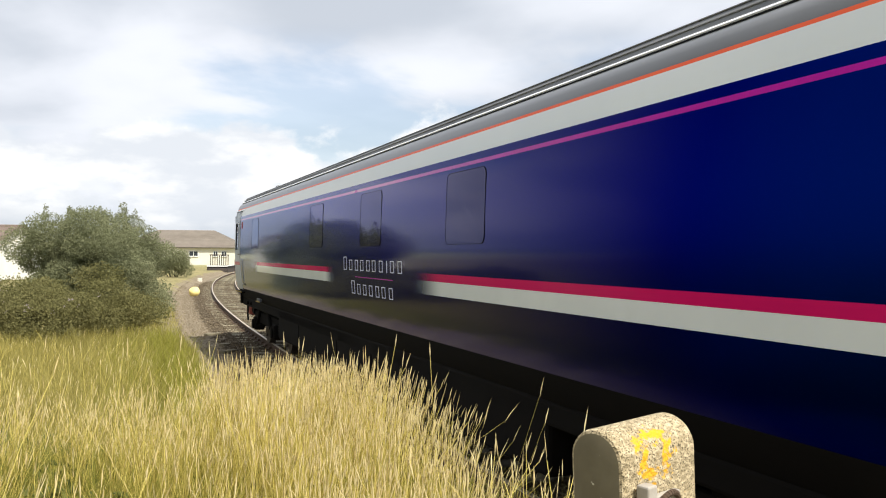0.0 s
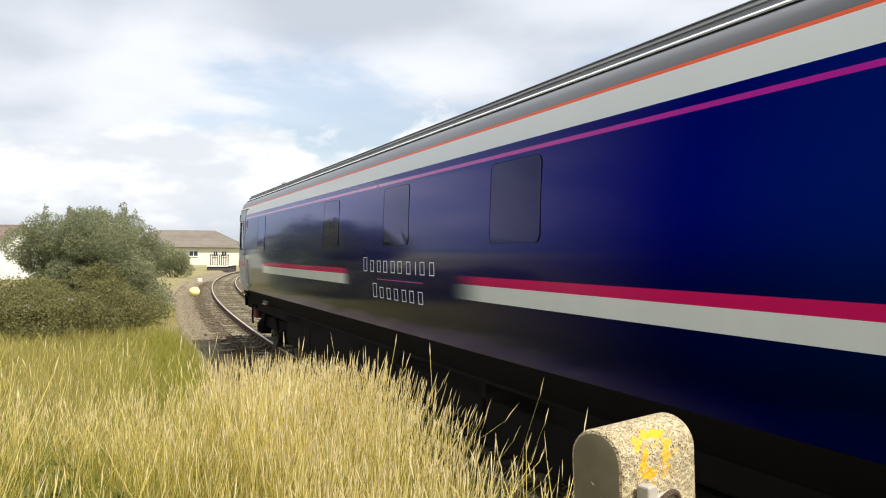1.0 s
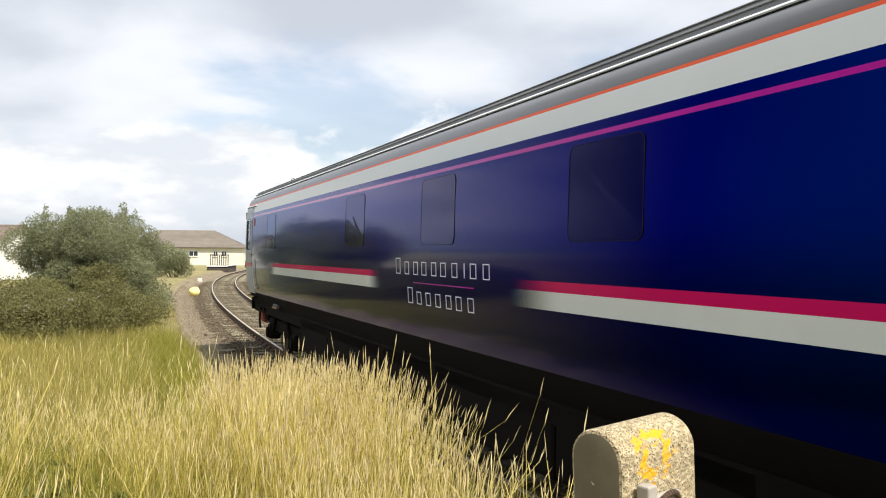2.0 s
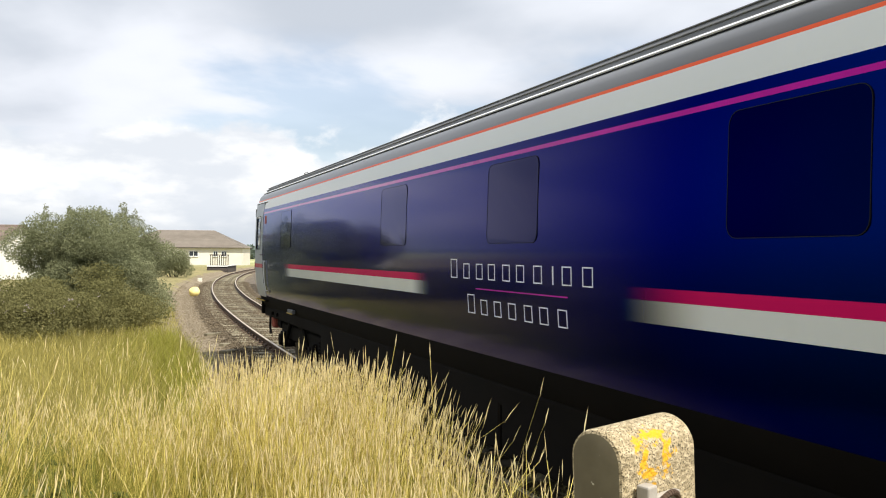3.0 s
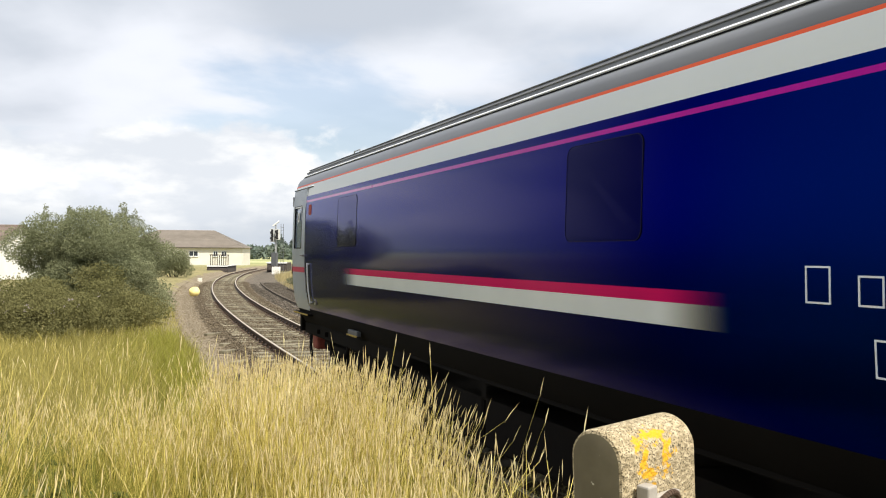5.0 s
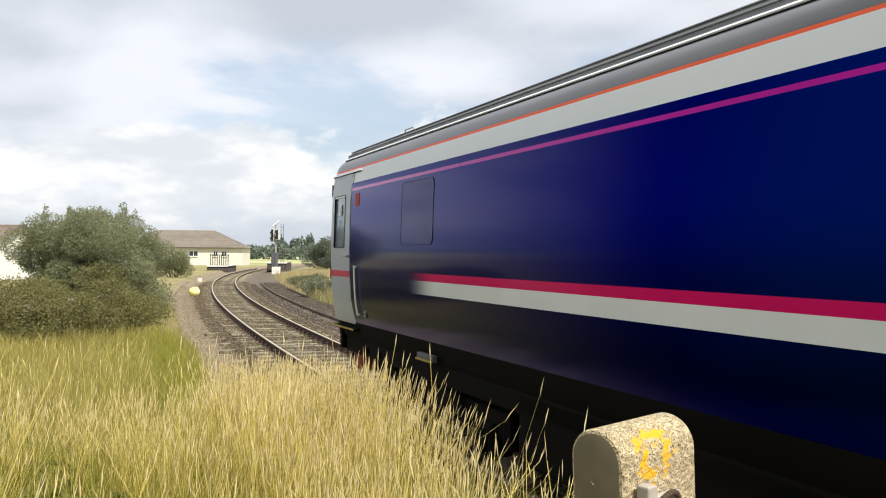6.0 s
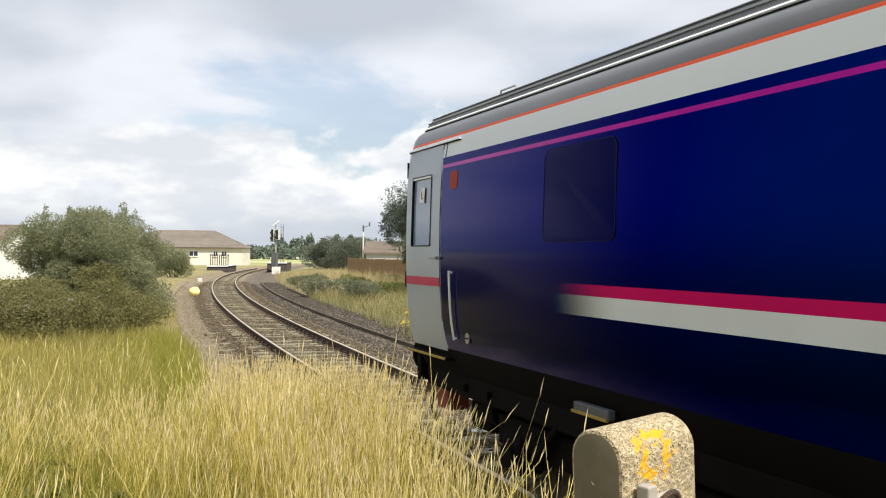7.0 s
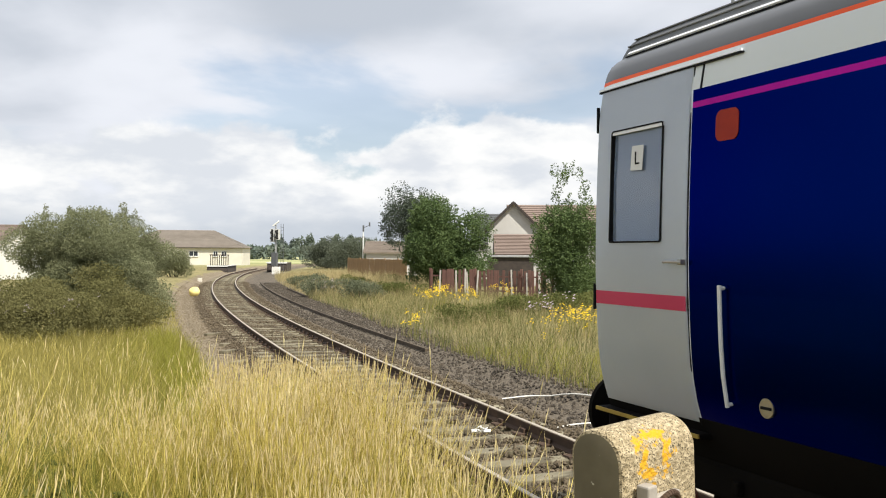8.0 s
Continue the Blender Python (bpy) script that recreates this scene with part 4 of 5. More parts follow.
def leaf_mesh(name, blobs, n, size, seed, shell=0.55, gaps=0.0):
    """Leaves scattered in the outer part of several lumps; each leaf a folded quad."""
    rg = np.random.default_rng(seed)
    vol = np.array([b[3] * b[4] * b[5] for b in blobs]) ** 0.67
    pick = rg.choice(len(blobs), n, p=vol / vol.sum())
    B = np.array(blobs, float)[pick]
    v = rg.normal(size=(n, 3))
    v /= np.linalg.norm(v, axis=1)[:, None]
    r = shell + (1.05 - shell) * rg.random(n) ** 0.6
    # uneven outline
    bumpy = 1 + 0.16 * np.sin(v[:, 0] * 7 + pick) * np.sin(v[:, 1] * 6 + 2 * pick) + 0.10 * np.sin(v[:, 2] * 13 + v[:, 0] * 9)
    c = B[:, :3] + v * (r * bumpy)[:, None] * B[:, 3:6]
    if gaps:
        keep = np.array([noise.noise((p[0] * 1.6, p[1] * 1.6, p[2] * 1.6)) > -0.5 + gaps for p in c])
        c = c[keep]
        n = len(c)
    s = size * rg.uniform(0.6, 1.4, n)
    t1 = rg.normal(size=(n, 3)); t1 /= np.linalg.norm(t1, axis=1)[:, None]
    t2 = np.cross(t1, rg.normal(size=(n, 3))); t2 /= np.linalg.norm(t2, axis=1)[:, None]
    nn = np.cross(t1, t2)
    P = np.stack([c - t1 * s[:, None], c + t2 * (0.5 * s)[:, None] + nn * (0.15 * s)[:, None], c + t1 * s[:, None], c - t2 * (0.5 * s)[:, None] + nn * (0.15 * s)[:, None]], 1).reshape(-1, 3)
    f = np.arange(4 * n).reshape(n, 4)
    faces = np.concatenate([f[:, [0, 1, 2]], f[:, [0, 2, 3]]])
    me = bpy.data.meshes.new(name)
    me.from_pydata(P.tolist(), [], faces.tolist())
    return me


def lumps(x, y, z0, w, h, seed, n=14, depth=None, low=0.12):
    """Lumps that fill a dome of width w and height h."""
    rg = random.Random(seed)
    out = []
    for _ in range(n):
        a, r = rg.uniform(0, 6.283), rg.random() ** 0.6 * 0.36
        zz = rg.uniform(low, 0.80)
        k = (1 - 0.55 * max(0, zz - 0.45))
        q = rg.uniform(0.17, 0.27)
        out.append((x + math.cos(a) * r * w * k, y + math.sin(a) * r * (depth or w) * k, z0 + zz * h, q * w, q * (depth or w), q * h * 0.9))
    return out


def tree(name, x, y, w, h, mat_, label, seed, n=9000, leaf=0.09, trunk_h=0.35, gaps=0.0, category="tree", nl=24, low=0.12):
    z0 = ground_z(x, y)
    t = thing(name, label, category, pose(x, y, z0))
    rg = random.Random(seed)
    bm = bmesh.new()
    th = h * trunk_h
    cyl_bm(0.035 * h ** 0.8, 0.022 * h ** 0.8, (0, 0, -0.1), (0.04 * w, 0, th), 8, bm)
    for _ in range(7):
        a = rg.uniform(0, 6.28)
        r = rg.uniform(0.18, 0.38) * w
        cyl_bm(0.010 * h ** 0.8, 0.004 * h ** 0.8, (0.03 * w, 0, th * rg.uniform(0.6, 1)), (math.cos(a) * r, math.sin(a) * r, rg.uniform(0.5, 0.9) * h), 6, bm)
    part("trunk", bm, M["bark"], t, "grey-brown trunk and limbs")
    me = leaf_mesh("crown", lumps(0, 0, 0, w, h, seed, nl, low=low), n, leaf, seed + 1, gaps=gaps)
    part_mesh("crown", me, mat_, t)
    return t


def bush(name, x, y, blobs, label, mat_, seed, n, leaf, gaps=0.0):
    z0 = ground_z(x, y)
    t = thing(name, label, "bush", pose(x, y, z0))
    rg = random.Random(seed)
    bm = bmesh.new()
    for _ in range(10):
        a, r = rg.uniform(0, 6.28), rg.uniform(0.2, 1.4)
        cyl_bm(0.035, 0.012, (math.cos(a) * r * 0.3, math.sin(a) * r * 0.3, -0.1), (math.cos(a) * r, math.sin(a) * r, rg.uniform(0.3, 0.62) * max(q[2] for q in blobs)), 6, bm)
    part("stems", bm, M["bark"], t, "brown woody stems")
    part_mesh("foliage", leaf_mesh("foliage", blobs, n, leaf, seed, gaps=gaps), mat_, t)
    return t


def build_bushes():
    rg = random.Random(8)
    # the large bramble and hawthorn clump beside the path
    bl = []
    for _ in range(70):
        u = rg.uniform(-1, 1)
        hh = 3.45 * (1 - 0.22 * abs(u) ** 3)
        zc = rg.uniform(0.2, 0.84) * hh
        bl.append((u * (1.35 + 0.45 * (1 - zc / hh) * (u > 0)), rg.uniform(-1.6, 1.6), zc, rg.uniform(0.35, 0.6), rg.uniform(0.4, 0.7), rg.uniform(0.3, 0.5)))
    for _ in range(16):         # leafy shoots above the crown
        bl.append((rg.uniform(-1.3, 1.3), rg.uniform(-1.2, 1.2), rg.uniform(2.95, 3.3), 0.07, 0.07, rg.uniform(0.12, 0.24)))
    bush("hawthorn_bush", -9.75, 25.0, bl, "large dull-green hawthorn and bramble bush beside the path", M["leaf_bush"], 21, 150000, 0.026, 0.0)
    bl = []
    for _ in range(60):
        u = rg.uniform(-1, 1)
        yy = rg.uniform(-2.4, 1.8)
        top = 1.30 + 0.15 * yy
        bl.append((u * 2.75 + 0.12 * yy, yy, rg.uniform(0.1, 1.0) * top - 0.1, rg.uniform(0.4, 0.8), rg.uniform(0.5, 0.9), rg.uniform(0.28, 0.45)))
    bush("bramble_thicket", -10.05, 21.4, bl, "low bramble thicket with pale flowers by the path", M["leaf_bramble"], 22, 130000, 0.028, 0.05)
    bl = [(rg.uniform(-1.0, 1.0), rg.uniform(-1.0, 1.0), rg.uniform(0.5, 2.5), 0.75, 0.75, 0.6) for _ in range(14)]
    bush("rounded_bush", -22.4, 75.0, bl, "rounded green bush behind the brambles", M["leaf_bush"], 23, 16000, 0.055)
    # pale bramble flowers
    rg2 = np.random.default_rng(5)
    pts = [(rg2.uniform(-12.0, -7.2), rg2.uniform(18.9, 20.5), 0) for _ in range(26)]
    flower_heads("bramble_flowers", [(x, y, ground_z(x, y) + rg2.uniform(0.6, 1.3)) for x, y, _ in pts], 0.022, M["petal_pale"], "small pale bramble flowers on the thicket", 3)


def flower_heads(name, pts, size, material, label, seed):
    rg = np.random.default_rng(seed)
    verts, faces = [], []
    for x, y, z in pts:
        for _ in range(5):
            c = np.array([x, y, z]) + rg.normal(0, size * 1.1, 3)
            k = len(verts)
            s = size * rg.uniform(0.4, 0.8)
            for i in range(6):
                a = i * 1.0472
                verts.append((c[0] + s * math.cos(a), c[1] + s * math.sin(a) * 0.8, c[2] + s * 0.35 * math.sin(a + 1)))
            verts.append((c[0], c[1], c[2] + s * 0.5))
            faces += [(k + i, k + (i + 1) % 6, k + 6) for i in range(6)]
    me = bpy.data.meshes.new(name)
    me.from_pydata(verts, [], faces)
    ob = part_mesh(name, me, material)
    tagged(ob, label, "flowers", kind="stuff")


def weed_stems(name, pts, seed):
    blades(name, [(x, y, ground_z(x, y)) for x, y, _ in pts], M["green_blade"], "green stems of wild flowers", "weeds", (0.4, 0.8), (0.006, 0.012), 0.15, seed)


def build_weeds():
    """Broad-leaved clumps among the grass on the bank."""
    rg = random.Random(77)
    for x, y, w in ((-2.35, 5.2, 0.30), (-1.75, 4.3, 0.22), (-2.9, 6.3, 0.35), (-0.95, 4.9, 0.22), (-1.2, 3.5, 0.2), (0.05, 2.9, 0.18), (-3.4, 6.9, 0.4)):
        bl = [(rg.uniform(-w, w), rg.uniform(-w, w), rg.uniform(0.05, 0.26), 0.6 * w, 0.6 * w, 0.10) for _ in range(7)]
        bush("dock_clump", x, y, bl, "dark green dock leaves among the grass", M["leaf_weed"], int(100 + 9 * y), 420, 0.045)


def build_far_side():
    # ragwort clumps
    rg = np.random.default_rng(9)
    groups = ((-0.12, 33.0, 0.75, 52, 0.75), (0.95, 31.0, 0.35, 12, 0.65), (2.3, 33.5, 0.45, 13, 0.7), (3.6, 24.0, 0.6, 48, 0.5), (-0.8, 25.0, 0.25, 12, 0.4), (2.5, 22.5, 0.3, 5, 0.4))
    for gx, gy, sp, n, hh in groups:
        pts = []
        for _ in range(n):
            x, y = gx + rg.normal(0, sp * 0.6), gy + rg.normal(0, 0.7)
            pts.append((x, y, ground_z(x, y) + hh + rg.uniform(-0.15, 0.2)))
        flower_heads("ragwort", pts, 0.042, M["petal_yellow"], "bright yellow ragwort flowers in the long grass", int(gx * 7 + 90))
        weed_stems("ragwort_stems", pts, int(gx * 5 + 80))
    for gx, gy, n in ((3.3, 27.0, 9), (-6.0, 46.0, 8), (-3.6, 44.0, 8)):
        pts = [(gx + rg.normal(0, 0.4), gy + rg.normal(0, 0.4), 0) for _ in range(n)]
        flower_heads("thistle_heads", [(x, y, ground_z(x, y) + rg.uniform(0.45, 0.9)) for x, y, _ in pts], 0.06, M["petal_pale"], "pale mauve thistle heads in the grass", int(gy))
    # weeds in front of the fences
    for k, (x, y, w, h) in enumerate(((1.1, 29.0, 2.4, 0.7), (2.6, 31.0, 1.8, 0.75), (4.6, 29.5, 2.0, 0.9), (-1.8, 44, 2.6, 0.8), (-4.5, 58, 4, 0.8))):
        bl = [(rg.uniform(-w / 2, w / 2), rg.uniform(-1.2, 1.2), rg.uniform(0.0, h * 0.6), 0.5, 0.5, 0.22) for _ in range(10)]
        bush("weed_clump", x, y, bl, "green nettles and weeds by the fence", M["leaf_weed"], 60 + k, 7000, 0.035, 0.25)
    for k, (x, y, w) in enumerate(((-5.6, 47.0, 2.6), (-3.8, 42.0, 2.0), (-8.2, 56.0, 2.0))):
        bl = [(rg.uniform(-w / 2, w / 2), rg.uniform(-1.4, 1.4), rg.uniform(0.1, 0.75), 0.5, 0.5, 0.28) for _ in range(12)]
        bush("thistle_clump", x, y, bl, "grey-green thistles and willowherb in the long grass", M["leaf_thistle"], 160 + k, 9000, 0.04, 0.2)
    # concrete edging of the old siding
    e = sweep("siding_edge", [(-0.06, -0.25), (0.06, -0.25), (0.06, 0.0), (-0.06, 0.02)], 2.62, 11, 60, 1.2, M["edge_rail"], z=-0.10)
    tagged(e, "dull brown disused rail edging the ballast", "rail", kind="structure")
    e = sweep("old_rail", [(-0.05, -0.2), (0.05, -0.2), (0.05, 0.0), (-0.05, 0.02)], 3.75, 36, 47, 1.2, M["edge_rail"], z=-0.03)
    tagged(e, "short rusty end of rail in the weeds", "rail", kind="structure")
    # white rods lying on the ballast
    for pts in (((0.96, 14.44), (1.55, 14.9), (2.29, 14.04), (2.9, 13.4)), ((1.47, 11.99), (1.95, 12.4), (2.5, 12.7))):
        bm = bmesh.new()
        fine = []
        for (x0, y0), (x1, y1), (x2, y2) in zip(pts, pts[1:], pts[2:]):       # a soft bend at each inner point
            a, c, e = Vector(((x0 + x1) / 2, (y0 + y1) / 2)), Vector((x1, y1)), Vector(((x1 + x2) / 2, (y1 + y2) / 2))
            fine += [a * (1 - t) ** 2 + c * (2 * t * (1 - t)) + e * t * t for t in (0.0, 0.2, 0.4, 0.6, 0.8)]
        fine = [Vector(pts[0])] + fine + [Vector(pts[-1])]
        for p, q in zip(fine, fine[1:]):
            cyl_bm(0.010, 0.010, (p.x, p.y, ground_z(p.x, p.y) + 0.05), (q.x, q.y, ground_z(q.x, q.y) + 0.05), 8, bm)
        tagged(part("cable", bm, M["render_white"]), "pale grey cable lying on the ballast", "cable")
    # litter between the rails
    p, _ = on_track(1.6, 0.15)
    bm = bmesh.new()
    for k in range(6):
        a = k * 1.05
        box_bm((0.10, 0.05, 0.012), (p.x + 0.07 * math.cos(a), p.y + 0.07 * math.sin(a), -0.10 + 0.015 * (k % 3)), 0.0, bm, Euler((0.4 * math.cos(a), 0.5 * math.sin(a), a)).to_matrix())
    tagged(part("crumpled_bag", bm, M["paper"]), "crumpled white plastic bag between the rails", "litter")
    # boarded fence, dark garden fence and broken palings
    board_fence("garden_fence", (-7.9, 75.0), (-2.6, 66.0), 1.55, 0.15, M["brick"], "brown close-boarded garden fence", False)
    board_fence("paling_fence", (-0.6, 42.0), (5.6, 39.5), 1.25, 0.13, M["timber_red"], "red-brown paling fence with bleached broken boards", True)
    # trees
    tree("ash_tree", -2.0, 56.0, 4.0, 6.1, M["leaf_ash"], "slender dark ash tree behind the fence", 31, 26000, 0.06, gaps=0.15, low=0.5)
    tree("garden_tree", 0.2, 49.0, 4.9, 5.2, M["leaf_tree"], "broad green garden tree by the fence", 33, 75000, 0.058, 0.2, gaps=0.08)
    tree("elder_tree", 5.0, 36.0, 2.9, 4.4, M["leaf_tree"], "tall green elder beside the house", 35, 52000, 0.045, 0.2, gaps=0.05)
    # twiggy top of the elder
    bl = [(random.Random(k).uniform(-0.9, 0.9), random.Random(k + 50).uniform(-0.5, 0.5), random.Random(k + 99).uniform(3.7, 5.5), 0.20, 0.2, 0.34) for k in range(16)]
    bush("rowan_sapling", 5.1, 37.2, bl, "open twiggy rowan rising above the elder", M["leaf_tree"], 37, 1500, 0.05, 0.2)
    tree("dark_hedge_tree", -15.0, 118.0, 8, 4.3, M["leaf_dark"], "dark dense bush by the gardens", 38, 42000, 0.075, 0.1)
    tree("dark_hedge_tree", -11.0, 112.0, 8, 4.0, M["leaf_dark"], "dark dense bush by the gardens", 39, 40000, 0.075, 0.1)
    houses()


def board_fence(name, a, c, h, bw, material, label, broken):
    a, c = Vector(a), Vector(c)
    d = c - a
    z0 = ground_z(*((a + c) / 2))
    ang = math.degrees(math.atan2(d.y, d.x))
    f = thing(name, label, "fence", pose(a.x, a.y, z0, 0, 0, ang))
    n = int(d.length / (bw * 1.08))
    me = bpy.data.meshes.new("board")
    bm = box_bm((bw, 0.022, h), (0, 0, h / 2), 0.004)
    bm.to_mesh(me)
    bm.free()
    rg = random.Random(3)
    pale = me.copy()
    me.materials.append(material)
    pale.materials.append(M["pale_timber"])
    for i in range(n):
        if broken and rg.random() < 0.12:
            continue
        light = broken and rg.random() < 0.28
        o = new("board", pale if light else me)
        o.parent = f
        o.matrix_basis = pose((i + 0.5) * bw * 1.08, rg.uniform(-0.01, 0.01) - (0.03 if light else 0), rg.uniform(-0.06, 0.03) + (rg.uniform(0, 0.15) if light else 0), 0, rg.uniform(-1, 1) * (4 if broken else 0.5), 0) @ Matrix.Diagonal((0.5 if light else 1, 1, 0.9 if light else 1, 1))
    for z in (0.3, h - 0.3):
        part("rail_bar", box_bm((d.length, 0.04, 0.07), (d.length / 2, 0.04, z), 0.005), material, f)
    for k in range(int(d.length / 2.2) + 1):
        part("post", box_bm((0.1, 0.1, h + 0.1), (k * 2.2, 0.1, h / 2), 0.008), material, f)


def roof_slab(pts, thick, material, parent, name="roof"):
    """A sloping slab from four corners."""
    bm = bmesh.new()
    top = [bm.verts.new(p) for p in pts]
    bot = [bm.verts.new((p[0], p[1], p[2] - thick)) for p in pts]
    bm.faces.new(top)
    bm.faces.new(bot[::-1])
    n = len(pts)
    for i in range(n):
        bm.faces.new((top[i], bot[i], bot[(i + 1) % n], top[(i + 1) % n]))
    bmesh.ops.recalc_face_normals(bm, faces=bm.faces)
    return part(name, bm, material, parent)


def tile_rows(a, c, d, e, rows, material, parent):
    """Courses of tiles on a slope with lower edge a-c and upper edge e-d."""
    a, c, d, e = map(Vector, (a, c, d, e))
    nrm = (c - a).cross(e - a).normalized()
    if nrm.z < 0:
        nrm = -nrm
    bm = bmesh.new()
    for i in range(rows):
        f0, f1 = i / rows, (i + 1.12) / rows
        p = [a.lerp(e, f0), c.lerp(d, f0), c.lerp(d, min(1, f1)), a.lerp(e, min(1, f1))]
        q = [p[0] + nrm * 0.05, p[1] + nrm * 0.05, p[2] + nrm * 0.01, p[3] + nrm * 0.01]
        vs = [bm.verts.new(v) for v in q]
        lo = [bm.verts.new(v) for v in (p[0], p[1])]
        bm.faces.new(vs)
        bm.faces.new((vs[0], lo[0], lo[1], vs[1]))
    bmesh.ops.recalc_face_normals(bm, faces=bm.faces)
    return part("tile_course", bm, material, parent)


def house_window(parent, x, y, z, w, h, axis="x", sgn=-1):
    """A window with frame, pane and sill on a wall that faces -y (axis x) or x (axis y)."""
    r = pose(x, y, z) if axis == "x" else pose(x, y, z, 0, 0, 90 if sgn > 0 else -90)
    bm = bmesh.new()
    for sx in (-1, 0, 1):
        box_bm((0.07, 0.09, h), (sx * (w / 2 - 0.035), -0.02, 0), 0, bm)
    for sz in (-1, 1):
        box_bm((w, 0.09, 0.07), (0, -0.02, sz * (h / 2 - 0.035)), 0, bm)
    wd = part("window", bm, M["white"], parent, "white framed window", r)
    part("pane", box_bm((w - 0.1, 0.02, h - 0.1), (0, 0.0, 0)), M["house_glass"], wd)
    part("sill", box_bm((w + 0.12, 0.16, 0.06), (0, -0.06, -h / 2 - 0.03), 0.005), M["white"], wd)
    return wd


def gable_house(name, label, x, y, rz, w, l, eave, ridge, wall, tiles, windows=(), chimney=None, overhang=0.35):
    """Gable end faces local -y; the ridge runs along local y."""
    h = thing(name, label, "house", pose(x, y, ground_z(x, y), 0, 0, rz))
    bm = bmesh.new()
    a = [(-w / 2, 0, -0.3), (w / 2, 0, -0.3), (w / 2, 0, eave), (0, 0, ridge), (-w / 2, 0, eave)]
    f = [bm.verts.new(p) for p in a]
    b = [bm.verts.new((p[0], l, p[2])) for p in a]
    bm.faces.new(f)
    bm.faces.new(b[::-1])
    for i in range(5):
        bm.faces.new((f[i], b[i], b[(i + 1) % 5], f[(i + 1) % 5]))
    bmesh.ops.recalc_face_normals(bm, faces=bm.faces)
    part("wall", bm, wall, h)
    o = overhang
    k = (ridge - eave) / (w / 2)
    for s in (-1, 1):
        lo, hi = (s * (w / 2 + o), eave - k * o + 0.1), (0, ridge + 0.1)
        pts = [(lo[0], -o, lo[1]), (lo[0], l + o, lo[1]), (hi[0], l + o, hi[1]), (hi[0], -o, hi[1])]
        rf = roof_slab(pts, 0.12, tiles, h)
        tile_rows(pts[0], pts[1], pts[2], pts[3], 14, tiles, rf)
        bg = roof_slab([(lo[0], -o - 0.03, lo[1] + 0.03), (hi[0], -o - 0.03, hi[1] + 0.03), (hi[0], -o - 0.005, hi[1] + 0.03), (lo[0], -o - 0.005, lo[1] + 0.03)], 0.22, M["dark_timber"], h, "bargeboard")
        bg["label"] = "dark bargeboard under the gable"
    for wn in windows:
        house_window(h, *wn)
    if chimney:
        bm = box_bm((0.7, 0.5, 1.2), (chimney[0], chimney[1], ridge + 0.4), 0.02)
        for i in (-0.2, 0.2):
            cyl_bm(0.1, 0.09, (chimney[0] + i, chimney[1], ridge + 1.0), (chimney[0] + i, chimney[1], ridge + 1.35), 10, bm)
        part("chimney", bm, wall, h, "chimney with two pots")
    return h


def hip_house(name, label, x, y, rz, w, l, eave, ridge, wall, tiles, hip, windows=(), pole=False):
    """A low house with a hipped roof; its long side faces local -y."""
    h = thing(name, label, "house", pose(x, y, ground_z(x, y), 0, 0, rz))
    part("wall", box_bm((w, l, eave + 0.3), (0, l / 2, eave / 2 - 0.15)), wall, h)
    o = 0.4
    A, B, C, D = (-w / 2 - o, -o, eave), (w / 2 + o, -o, eave), (w / 2 + o, l + o, eave), (-w / 2 - o, l + o, eave)
    E, F = (-w / 2 + hip, l / 2, ridge), (w / 2 - hip, l / 2, ridge)
    bm = bmesh.new()
    v = [bm.verts.new(p) for p in (A, B, C, D, E, F)]
    for f in ((0, 1, 5, 4), (1, 2, 5), (2, 3, 4, 5), (3, 0, 4), (3, 2, 1, 0)):
        bm.faces.new([v[i] for i in f])
    bmesh.ops.recalc_face_normals(bm, faces=bm.faces)
    rf = part("roof", bm, tiles, h, "low hipped tile roof")
    tile_rows(A, B, F, E, 16, tiles, rf)
    tile_rows(B, C, F, F, 16, tiles, rf)
    part("gutter", box_bm((w + 2 * o, 0.10, 0.12), (0, -o - 0.05, eave), 0.02), M["dark_timber"], h, "dark eaves gutter")
    for wn in windows:
        house_window(h, *wn)
    if pole:
        part("flue", cyl_bm(0.12, 0.12, (-w / 2 + 1.6, l / 2, ridge - 0.9), (-w / 2 + 1.6, l / 2, ridge + 0.8), 8), M["dark_timber"], h, "dark flue pipe")
    return h


